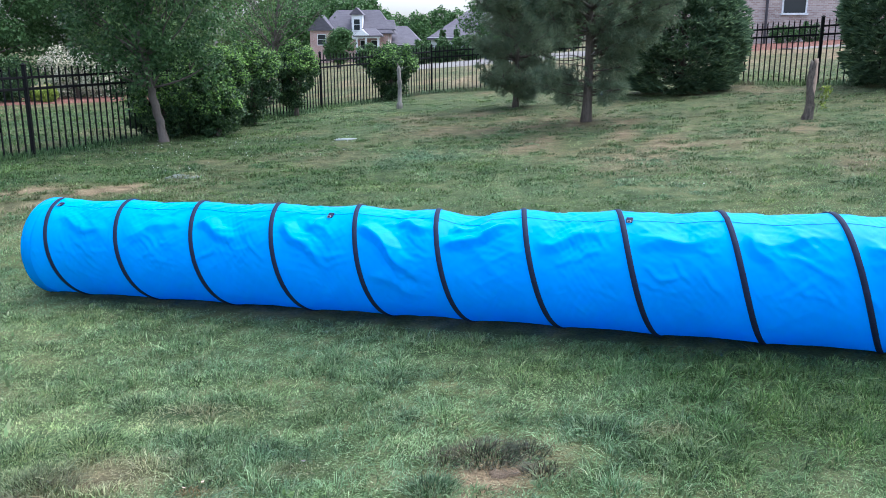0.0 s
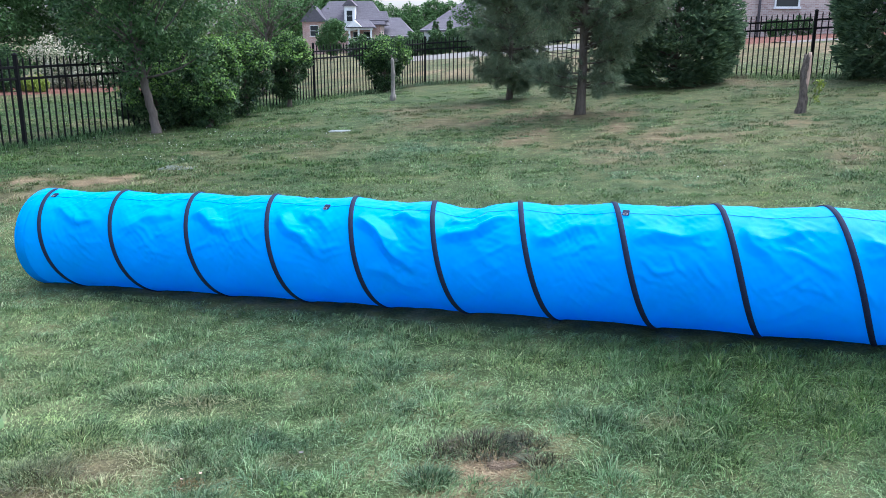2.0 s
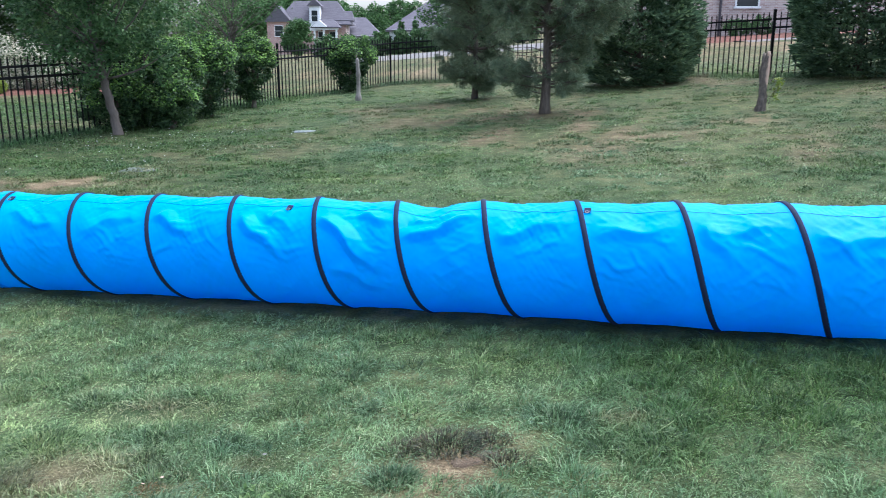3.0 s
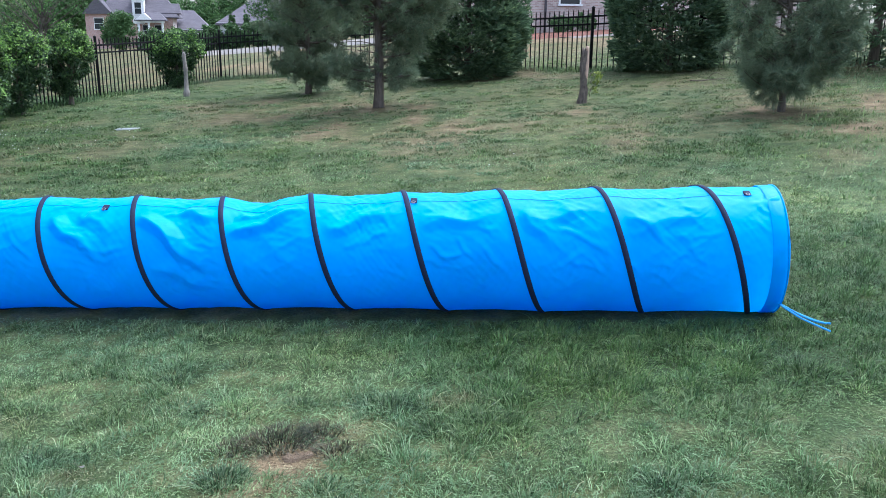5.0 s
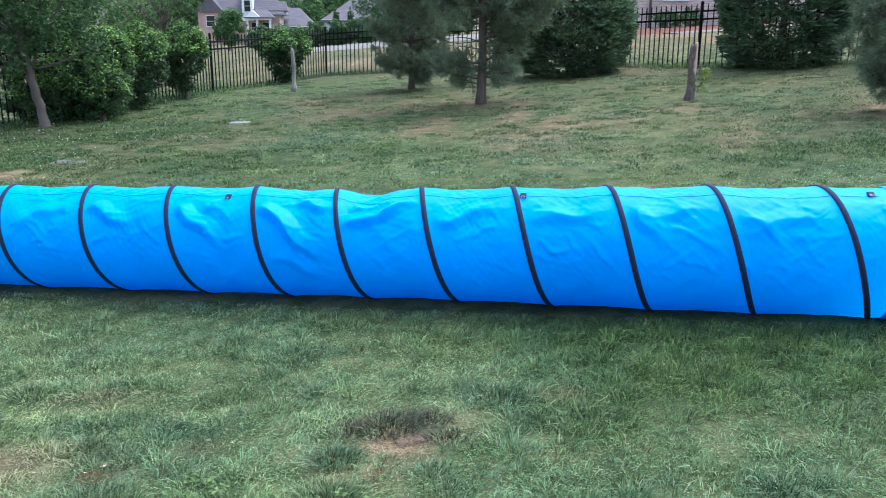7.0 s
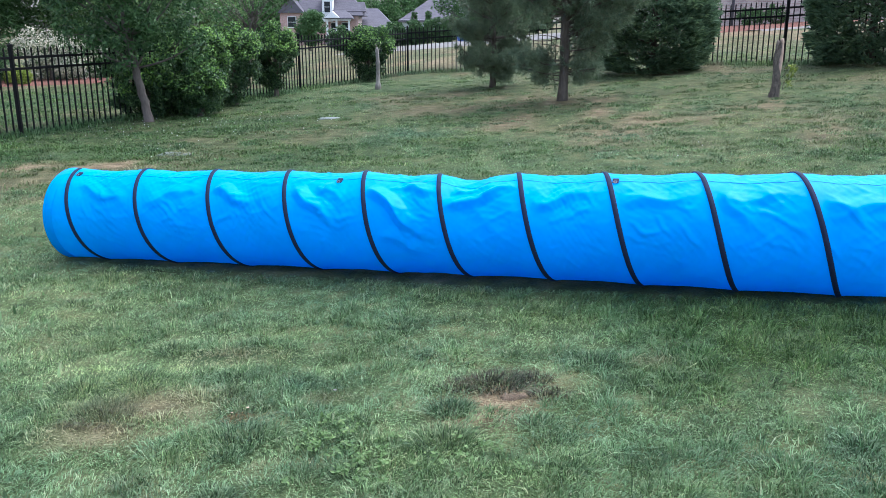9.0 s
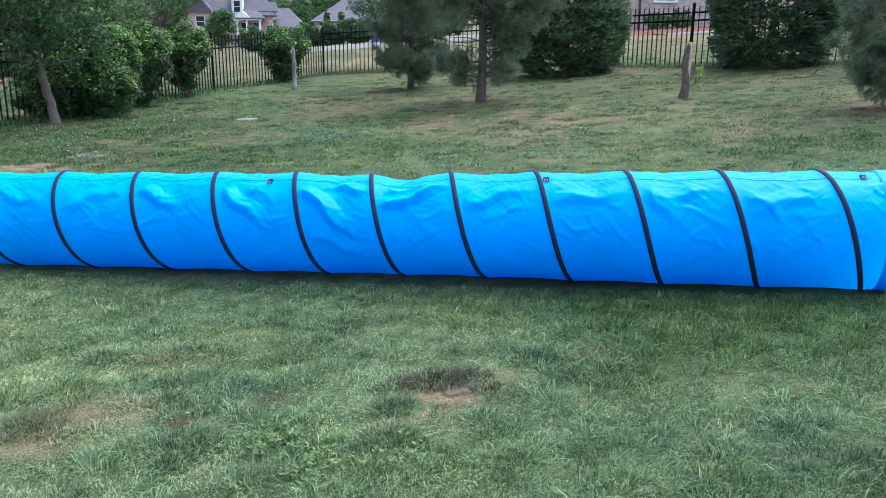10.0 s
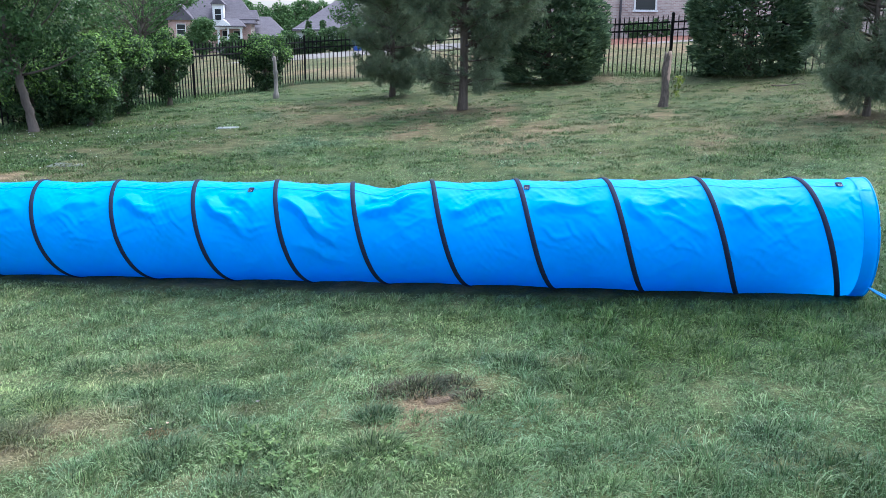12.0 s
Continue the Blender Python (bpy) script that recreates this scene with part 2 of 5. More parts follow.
def nylon_mat(name, c, through, rough=0.42):
    m, n, l, p = material(name)
    co = n.new("ShaderNodeTexCoord")
    dirt = noise_tex(n, l, 2.2, 6, co.outputs["Object"], 0.65)
    fold = noise_tex(n, l, 9, 3, co.outputs["Object"])
    col = ramp(n, l, dirt, [(0.25, tuple(0.86 * v for v in c)), (0.6, c)])
    l.new(col, p.inputs["Base Color"])
    p.inputs["Roughness"].default_value = rough
    p.inputs["Specular IOR Level"].default_value = 0.18
    weave = noise_tex(n, l, 420, 2, co.outputs["Object"])
    add = n.new("ShaderNodeMath")
    add.operation = "MULTIPLY_ADD"
    l.new(fold, add.inputs[0])
    add.inputs[1].default_value = 5.0
    l.new(weave, add.inputs[2])
    crease = n.new("ShaderNodeTexNoise")
    crease.noise_type = "RIDGED_MULTIFRACTAL"
    crease.inputs["Scale"].default_value, crease.inputs["Detail"].default_value, crease.inputs["Distortion"].default_value = 9.0, 4.0, 1.2
    l.new(co.outputs["Object"], crease.inputs["Vector"])
    bumped(n, l, p, add.outputs[0], 0.2, 0.002)
    b2 = n.new("ShaderNodeBump")
    b2.inputs["Strength"].default_value, b2.inputs["Distance"].default_value = 0.6, 0.01
    l.new(crease.outputs["Fac"], b2.inputs["Height"])
    # flat crumpled facets between sharp creases
    bend = n.new("ShaderNodeTexNoise")
    bend.inputs["Scale"].default_value = 4.0
    l.new(co.outputs["Object"], bend.inputs["Vector"])
    warp = n.new("ShaderNodeVectorMath")
    warp.operation = "MULTIPLY_ADD"
    l.new(bend.outputs["Color"], warp.inputs[0])
    warp.inputs[1].default_value = (0.25, 0.25, 0.25)
    l.new(co.outputs["Object"], warp.inputs[2])
    cell = n.new("ShaderNodeTexVoronoi")
    cell.inputs["Scale"].default_value, cell.inputs["Detail"].default_value = 6.5, 1.5
    l.new(warp.outputs["Vector"], cell.inputs["Vector"])
    b3 = n.new("ShaderNodeBump")
    b3.inputs["Strength"].default_value, b3.inputs["Distance"].default_value = 0.12, 0.03
    l.new(cell.outputs["Distance"], b3.inputs["Height"])
    l.new(p.inputs["Normal"].links[0].from_socket, b2.inputs["Normal"])
    l.new(b2.outputs["Normal"], b3.inputs["Normal"])
    l.new(b3.outputs["Normal"], p.inputs["Normal"])
    t = n.new("ShaderNodeBsdfTranslucent")
    l.new(col, t.inputs["Color"])
    mix = n.new("ShaderNodeMixShader")
    mix.inputs[0].default_value = through
    l.new(p.outputs[0], mix.inputs[1])
    l.new(t.outputs[0], mix.inputs[2])
    l.new(mix.outputs[0], n["Material Output"].inputs["Surface"])
    return m


def brick_mat(name, c1, c2, mortar, scale):
    m, n, l, p = material(name)
    co = n.new("ShaderNodeTexCoord")
    mp = n.new("ShaderNodeMapping")
    mp.inputs["Rotation"].default_value = (radians(90), 0, 0)
    l.new(co.outputs["Object"], mp.inputs["Vector"])
    b = n.new("ShaderNodeTexBrick")
    l.new(mp.outputs["Vector"], b.inputs["Vector"])
    b.inputs["Color1"].default_value, b.inputs["Color2"].default_value, b.inputs["Mortar"].default_value = (*c1, 1), (*c2, 1), (*mortar, 1)
    b.inputs["Scale"].default_value, b.inputs["Mortar Size"].default_value = scale, 0.018
    b.inputs["Brick Width"].default_value, b.inputs["Row Height"].default_value = 0.46, 0.17
    c = mix_rgb(n, l, b.outputs["Color"], ramp(n, l, noise_tex(n, l, 1.2, 5, co.outputs["Object"]), [(0.3, (0.75, 0.75, 0.75)), (0.7, (1.15, 1.12, 1.1))]), 0.7, "MULTIPLY")
    l.new(c, p.inputs["Base Color"])
    p.inputs["Roughness"].default_value = 0.9
    return m


BLUE = (0.004, 0.405, 0.97)
NYLON = nylon_mat("blue_nylon", BLUE, 0.32, 0.5)
HEM = nylon_mat("blue_nylon_hem", (0.0, 0.32, 0.85), 0.2)
TAPE = plain("black_webbing", (0.008, 0.013, 0.036), (0.016, 0.025, 0.058), 60, 0.78, bump=0.5, dist=0.001)
SEAM = plain("navy_stitching", (0.004, 0.16, 0.55), (0.006, 0.2, 0.65), 80, 0.8)
CORD = plain("light_blue_cord", (0.03, 0.25, 0.62), (0.06, 0.34, 0.75), 90, 0.7, bump=0.6)
STEEL = plain("dull_metal", (0.12, 0.12, 0.13), (0.22, 0.22, 0.24), 50, 0.35, 0.9)
IRON = plain("black_fence_paint", (0.004, 0.004, 0.005), (0.009, 0.009, 0.01), 12, 0.72, bump=0.15)
LAWN = lawn_mat()
BLADE = blade_mat("grass_blades", [(0.0, (0.07, 0.125, 0.06)), (0.35, (0.128, 0.22, 0.095)), (0.65, (0.192, 0.31, 0.15)), (0.88, (0.265, 0.385, 0.215)), (1.0, (0.36, 0.39, 0.25))], (0.36, 0.3, 0.185))
DEAD = blade_mat("dead_tuft_blades", [(0.0, (0.035, 0.04, 0.025)), (0.45, (0.085, 0.08, 0.05)), (0.75, (0.07, 0.11, 0.05)), (1.0, (0.26, 0.22, 0.15))], (0.09, 0.08, 0.055))
RUST = blade_mat("rust_dead_blades", [(0.0, (0.16, 0.09, 0.04)), (0.5, (0.3, 0.17, 0.08)), (1.0, (0.4, 0.28, 0.16))], (0.36, 0.22, 0.11))
TUFT = blade_mat("dark_tuft_blades", [(0.0, (0.03, 0.06, 0.027)), (0.45, (0.09, 0.165, 0.07)), (0.75, (0.2, 0.3, 0.15)), (1.0, (0.34, 0.42, 0.26))], (0.16, 0.13, 0.09))
BARK = plain("grey_brown_bark", (0.06, 0.048, 0.04), (0.16, 0.135, 0.115), 6, 0.95, bump=1.0, dist=0.02, stretch=(1, 1, 0.25))
PALE_BARK = plain("smooth_grey_bark", (0.08, 0.066, 0.058), (0.16, 0.138, 0.123), 5, 0.9, bump=0.6, dist=0.01, stretch=(1, 1, 0.3))
SNAG = plain("weathered_wood", (0.012, 0.011, 0.01), (0.24, 0.2, 0.175), 24, 0.9, bump=1.0, dist=0.015, stretch=(1, 1, 0.45))
GREY_WOOD = plain("grey_post_wood", (0.16, 0.145, 0.13), (0.32, 0.3, 0.28), 9, 0.9, bump=0.8, dist=0.01, stretch=(1, 1, 0.2))
BARE_WOOD = plain("stripped_pink_wood", (0.42, 0.27, 0.2), (0.6, 0.46, 0.38), 8, 0.85, bump=0.6, stretch=(1, 1, 0.2))
LEAF_DARK = leaf_mat("dark_tree_leaves", [(0.0, (0.03, 0.068, 0.027)), (0.5, (0.058, 0.12, 0.045)), (0.9, (0.1, 0.18, 0.07)), (1.0, (0.17, 0.24, 0.13))])
LEAF_BUSH = leaf_mat("hedge_leaves", [(0.0, (0.022, 0.05, 0.024)), (0.5, (0.046, 0.092, 0.04)), (0.85, (0.085, 0.15, 0.06)), (1.0, (0.15, 0.24, 0.09))], 0.45)
LEAF_MID = leaf_mat("mid_green_leaves", [(0.0, (0.04, 0.085, 0.03)), (0.5, (0.07, 0.15, 0.05)), (1.0, (0.13, 0.23, 0.09))])
LEAF_PALE = leaf_mat("pale_green_leaves", [(0.0, (0.08, 0.14, 0.05)), (0.6, (0.14, 0.23, 0.08)), (1.0, (0.22, 0.3, 0.13))])
LEAF_NEW = leaf_mat("young_hedge_leaves", [(0.0, (0.1, 0.22, 0.045)), (1.0, (0.24, 0.4, 0.1))], 0.4)
LEAF_LIME = leaf_mat("yellow_green_leaves", [(0.0, (0.13, 0.19, 0.03)), (1.0, (0.3, 0.36, 0.07))])
BLOSSOM = leaf_mat("cream_blossom", [(0.0, (0.07, 0.12, 0.05)), (0.35, (0.1, 0.15, 0.07)), (0.45, (0.55, 0.52, 0.42)), (1.0, (0.75, 0.72, 0.62))])
CEDAR = leaf_mat("cedar_sprays", [(0.0, (0.065, 0.115, 0.068)), (0.5, (0.12, 0.195, 0.112)), (0.88, (0.19, 0.275, 0.16)), (1.0, (0.28, 0.39, 0.19))], 0.55, 0.3)
NEEDLE = leaf_mat("pine_needles", [(0.0, (0.115, 0.165, 0.105)), (0.5, (0.19, 0.255, 0.165)), (0.9, (0.27, 0.335, 0.22)), (1.0, (0.32, 0.29, 0.18))], 0.6, 0.3)
STONE = plain("pale_plastic_lid", (0.16, 0.185, 0.195), (0.24, 0.265, 0.27), 8, 0.6)
LID = plain("grey_green_lid", (0.07, 0.085, 0.07), (0.14, 0.16, 0.14), 8, 0.7)
CONCRETE = plain("pale_concrete", (0.14, 0.13, 0.128), (0.2, 0.188, 0.182), 1.5, 0.9)
SOIL = plain("pinkish_dry_soil", (0.15, 0.11, 0.075), (0.3, 0.225, 0.16), 40, 1.0, bump=1.0, dist=0.01)
MULCH = plain("red_brown_mulch", (0.10, 0.045, 0.035), (0.23, 0.11, 0.085), 9, 1.0, bump=1.0, dist=0.04)
SHINGLE = plain("grey_shingles", (0.085, 0.08, 0.095), (0.14, 0.13, 0.15), 1.2, 0.95, bump=0.6, dist=0.03, stretch=(1, 1, 4))
WHITE = plain("white_trim_paint", (0.66, 0.67, 0.7), (0.78, 0.79, 0.8), 2, 0.6)
SIDING = plain("pale_grey_siding", (0.4, 0.42, 0.45), (0.5, 0.52, 0.55), 2, 0.8, stretch=(1, 1, 8))
BRICK = brick_mat("pink_grey_brick", (0.36, 0.25, 0.235), (0.52, 0.42, 0.40), (0.55, 0.52, 0.5), 2.3)
BRICK_RED = brick_mat("rose_brick", (0.36, 0.19, 0.17), (0.46, 0.29, 0.26), (0.5, 0.46, 0.44), 2.3)
GLASS, _n, _l, _p = material("window_glass")
_p.inputs["Base Color"].default_value, _p.inputs["Roughness"].default_value = (0.03, 0.035, 0.04, 1), 0.06
BIN_BLUE = plain("blue_plastic", (0.02, 0.07, 0.32), (0.03, 0.1, 0.42), 6, 0.45)
DARK = plain("dark_cloth_cover", (0.012, 0.012, 0.013), (0.03, 0.03, 0.032), 6, 0.7)

# ---- ground ----
def spread(lo, hi, near, n):
    """Coordinates from lo to hi, dense about zero."""
    a = np.linspace(np.arcsinh(lo / near), np.arcsinh(hi / near), n)
    return near * np.sinh(a)


def ground():
    xs, ys = spread(-900, 900, 6.0, 190), spread(-300, 1500, 6.0, 190)
    X, Y = np.meshgrid(xs, ys, indexing="ij")
    Z = terrain(X, Y) + 0.004 * wave(X, Y, 3.1, 11) * np.exp(-(X ** 2 + Y ** 2) / 900)
    i, j = np.meshgrid(np.arange(189), np.arange(189), indexing="ij")
    f = np.stack([i * 190 + j, (i + 1) * 190 + j, (i + 1) * 190 + j + 1, i * 190 + j + 1], -1).reshape(-1, 4)
    me = mesh_np("ground", np.stack([X, Y, Z], -1).reshape(-1, 3), f, LAWN)
    me.attributes.new("dry", "FLOAT", "POINT").data.foreach_set("value", dryness(X, Y).ravel().astype(np.float32))
    me.attributes.new("lush_shade", "FLOAT", "POINT").data.foreach_set("value", lush_and_shade(X, Y).ravel().astype(np.float32))
    tagged(new("ground", me), "uneven lawn of green grass with bare straw patches", "lawn", kind="structure")


ground()


def patch(name, mat, centre, along, half_w, label, category, lift=0.03, wobble=0.15):
    """A bed or slab that follows the ground: a band through the points of centre."""
    pts = np.asarray(centre, float)
    t = np.linspace(0, len(pts) - 1, along)
    c = np.stack([np.interp(t, np.arange(len(pts)), pts[:, k]) for k in (0, 1)], -1)
    tan = np.gradient(c, axis=0)
    tan /= np.linalg.norm(tan, axis=1)[:, None]
    nor = np.stack([-tan[:, 1], tan[:, 0]], -1)
    u = np.linspace(-1, 1, 9)
    w = half_w * (1 + wobble * np.sin(t * 2.1 + 0.4))
    xy = c[:, None] + nor[:, None] * (u[None, :, None] * w[:, None, None])
    z = terrain(xy[..., 0], xy[..., 1]) + lift * (1 - np.abs(u) ** 6)[None] + 0.004
    v = np.concatenate([xy, z[..., None]], -1).reshape(-1, 3)
    i, j = np.meshgrid(np.arange(along - 1), np.arange(8), indexing="ij")
    f = np.stack([i * 9 + j, (i + 1) * 9 + j, (i + 1) * 9 + j + 1, i * 9 + j + 1], -1).reshape(-1, 4)
    return tagged(new(name, mesh_np(name, v, f, mat)), label, category, kind="structure")


patch("driveway", CONCRETE, [(-3, 50), (4, 47), (12, 44), (20, 43)], 40, 4.6, "pale concrete driveway behind the iron fence", "driveway", 0.04, 0.05)
patch("path", CONCRETE, [(12.2, 31.0), (14.5, 31.6), (17, 33.2), (21, 35.5)], 30, 0.55, "pale concrete path beside the mulch bed", "path", 0.04, 0.02)
patch("mulch_bed", MULCH, [(10.5, 34.5), (13.5, 35.4), (17, 36.4), (24, 38)], 40, 2.6, "red-brown mulch bed along the brick house", "mulch bed", 0.08)
patch("mulch_bed", MULCH, [(-18, 22.5), (-13, 24.5), (-9.5, 26.5), (-7, 30)], 40, 1.7, "dark red mulch bed under the far shrubs", "mulch bed", 0.08)



def soil_patch(x, y, rx, ry, mat, label, seed):
    """A bare place with a ragged edge, a little proud of the thatch."""
    rs = np.random.RandomState(seed)
    a = np.linspace(0, 2 * np.pi, 40, endpoint=False)
    edge = 1 + 0.18 * np.sin(3 * a + seed) + 0.12 * np.sin(7 * a) + 0.08 * rs.normal(size=40)
    rings = []
    for q in (0.35, 0.7, 0.92, 1.0):
        px, py = x + rx * q * edge * np.cos(a), y + ry * q * edge * np.sin(a)
        rings.append(np.stack([px, py, terrain(px, py) + (0.012 if q < 1 else -0.01) + 0.003 * rs.normal(size=40)], -1))
    v = np.concatenate(rings + [np.array([[x, y, tz(x, y) + 0.013]])])
    j = np.arange(40)
    k = (j + 1) % 40
    quads = np.concatenate([np.stack([r * 40 + j, (r + 1) * 40 + j, (r + 1) * 40 + k, r * 40 + k], -1) for r in range(3)])
    tris = np.stack([np.full(40, 160), j, k], -1)
    tagged(new("ground_patch", mesh_np("ground_patch", v, [quads, tris], mat)), label, "bare soil", kind="structure")


soil_patch(0.23, 2.68, 0.05, 0.022, SOIL, "bare pinkish soil beside a dead tuft", 1)

# ---- play tunnel ----
AX0, AXD = Vector((0, 4.3676, 0.3233)), Vector((1, -0.333, 0.0409)).normalized()
AX_UP = (Vector((0, 0, 1)) - AXD * AXD.z).normalized()
AX_FRONT = AX_UP.cross(AXD) * -1
if AX_FRONT.y > 0:
    AX_FRONT = -AX_FRONT
S_LEFT, S_RIGHT, RAD = -2.585, 2.735, 0.297
# where each turn of the coil crosses the upper front, along the tunnel
COIL = [-3.46, -2.947, -2.433, -1.919, -1.402, -0.888, -0.39, 0.06, 0.531, 1.012, 1.497, 1.98, 2.488, 2.99, 3.5, 4.0]


def coil_s(phi):
    """Place along the tunnel of the coiled wire at angle phi: 0 at the top, growing over the front."""
    turn = np.asarray(phi, float) / (2 * np.pi) - 0.16
    return np.interp(turn, np.arange(len(COIL)) - 2, COIL)


def tunnel_place(s, phi, r):
    s, phi, r = np.broadcast_arrays(np.asarray(s, float), np.asarray(phi, float), np.asarray(r, float))
    up, fr = r * np.cos(phi), r * np.sin(phi)
    up = np.maximum(up, -0.292 + 0.0 * s)
    return (np.array(AX0) + s[..., None] * np.array(AXD) + up[..., None] * np.array(AX_UP) + fr[..., None] * np.array(AX_FRONT))


def ridged(s, q, seed):
    """Sharp-edged folds running slantwise over the cloth."""
    out = np.zeros_like(s)
    rs = np.random.RandomState(seed)
    for i in range(5):
        a, f = rs.uniform(0.35, 1.25) * (1 if i < 3 else -1), rs.uniform(12, 42)
        w = np.sin(f * (s * math.sin(a) + q * math.cos(a)) + rs.uniform(0, 6.28) + 1.6 * np.sin(2.3 * s + 3.1 * q + rs.uniform(0, 6.28)))
        out += (1 - np.abs(w)) ** 2 * (0.5 + 0.5 * np.sin(rs.uniform(2, 5) * s + rs.uniform(2, 6) * q + rs.uniform(0, 6.28)))
    return out / 5


# creases in the cloth: from (along, down from the top line) to (along, down), depth
FOLDS = [(-2.38, 0.2, -2.0, 0.33, 0.007), (-1.86, 0.33, -1.5, 0.2, 0.007), (-1.39, 0.21, -1.1, 0.33, 0.012), (-0.86, 0.2, -0.54, 0.44, 0.014), (-0.72, 0.17, -0.5, 0.28, 0.008),
         (-0.385, 0.18, -0.05, 0.47, 0.02), (-0.3, 0.46, 0.02, 0.6, 0.006), (-0.2, 0.14, 0.04, 0.22, 0.009), (0.07, 0.32, 0.46, 0.16, 0.017), (0.1, 0.22, 0.4, 0.12, 0.008),
         (0.56, 0.3, 0.94, 0.17, 0.009), (1.03, 0.27, 1.42, 0.22, 0.009), (1.52, 0.2, 1.68, 0.38, 0.008), (1.54, 0.26, 1.9, 0.19, 0.007), (2.02, 0.22, 2.24, 0.35, 0.007),
         (2.03, 0.32, 2.4, 0.2, 0.007)]


# thin creases that run from the bands into each panel
_rc = np.random.RandomState(12)
CREASES = []
for _a, _b in zip(COIL[2:], COIL[3:14]):
    for _k in range(9):
        _s, _q, _l, _t = _a + _rc.uniform(0.02, 0.33), _rc.uniform(0.13, 0.5), _rc.uniform(0.08, 0.24), _rc.uniform(-0.55, 0.95)
        CREASES.append((_s, _q, min(_s + _l * math.cos(_t), _b), _q + _l * math.sin(_t), _rc.uniform(0.0022, 0.005) * (1.25 - 1.1 * _q)))


def tunnel_radius(s, phi):
    s, phi = np.broadcast_arrays(np.asarray(s, float), np.asarray(phi, float))
    ph = np.mod(phi, 2 * np.pi)
    turns = np.arange(13)
    marks = coil_s(ph[..., None] + 2 * np.pi * (turns - 1))
    nth = np.sum(marks <= s[..., None], -1)
    lo = coil_s(ph + 2 * np.pi * (nth - 2))
    hi = coil_s(ph + 2 * np.pi * (nth - 1))
    h = np.clip((s - lo) / np.maximum(hi - lo, 1e-6), 0, 1)
    span = np.sin(np.pi * h) ** 2 * np.clip((s - S_LEFT) / 0.15, 0, 1) * np.clip((S_RIGHT - s) / 0.25, 0, 1)
    top = 0.5 + 0.5 * np.cos(ph - 0.3)
    slack = 0.35 + 0.65 * np.exp(-((s - 0.05) / 0.55) ** 2) + 0.35 * np.sin(5.1 * s + 1.0) ** 2 * 0.6
    r = RAD + 0.014 * np.clip((s - 0.6) / 1.2, 0, 1) - 0.013 * span * top * slack - 0.004 * span
    r = r - 0.018 * np.exp(-((s - 0.05) / 0.28) ** 2) * top ** 3 - 0.022 * np.exp(-((s - 0.13) / np.where(s < 0.13, 0.06, 0.16)) ** 2) * top ** 4
    folds = ridged(s, RAD * ph, 5) - 0.25
    q = RAD * ph
    for s0, q0, s1, q1, amp in FOLDS + CREASES:
        fine = 0.35 if amp < 0.0052 else 1.0
        ds, dq = s1 - s0, q1 - q0
        L = math.hypot(ds, dq)
        t = ((s - s0) * ds + (q - q0) * dq) / L ** 2
        d = (-(s - s0) * dq + (q - q0) * ds) / L
        d = d + 0.012 * fine * np.sin(9 * t + 5 * s0)
        ridge = np.where(d < 0, np.clip(1 + d / (0.07 * fine), 0, 1), np.clip(1 - d / (0.045 * fine), 0, 1) ** 1.2)
        r = r + (2.5 if fine == 1 else 1.5) * amp * ridge * np.clip(t / 0.18, 0, 1) * np.clip((1.06 - t) / 0.45, 0, 1)
    r = r + 0.02 * folds * np.sqrt(span) * (0.25 + 0.75 * top) + 0.003 * np.sin(31 * s + 4 * np.sin(3 * ph)) * span * top
    # fine crumples over the upper half
    for amp, f, a, b in ((0.0034, 46, 0.55, 1.0), (0.003, 61, -0.4, 2.3), (0.0026, 83, 1.0, 0.4), (0.0022, 97, -0.9, 3.0)):
        w = np.sin(f * (s * math.sin(a) + q * math.cos(a)) + b + 2.2 * np.sin(6.3 * s + 5.1 * q + b) + 1.1 * np.sin(17 * s - 11 * q))
        where = np.clip(0.5 + 0.9 * np.sin(5.7 * s + 7.3 * q + 4 * b) * np.sin(4.1 * s - 9.0 * q + b), 0, 1)
        r = r + amp * ((1 - np.abs(w)) ** 1.5 - 0.3) * where * np.sqrt(span) * np.clip(0.25 + 1.1 * (top - 0.25), 0.15, 1)
    return r + 0.004 * np.exp(-(np.minimum(h, 1 - h) / 0.05) ** 2)


def ribbon(path, across, out, half, thick):
    """A flat band: centre line, sideways and outward directions."""
    path, across, out = np.asarray(path), np.asarray(across), np.asarray(out)
    rows = [path - across * half, path - across * half * 0.8 + out * thick, path + across * half * 0.8 + out * thick, path + across * half]
    v = np.stack(rows, 1).reshape(-1, 3)
    i, j = np.meshgrid(np.arange(len(path) - 1), np.arange(3), indexing="ij")
    f = np.stack([i * 4 + j, i * 4 + j + 1, (i + 1) * 4 + j + 1, (i + 1) * 4 + j], -1).reshape(-1, 4)
    return v, [f]


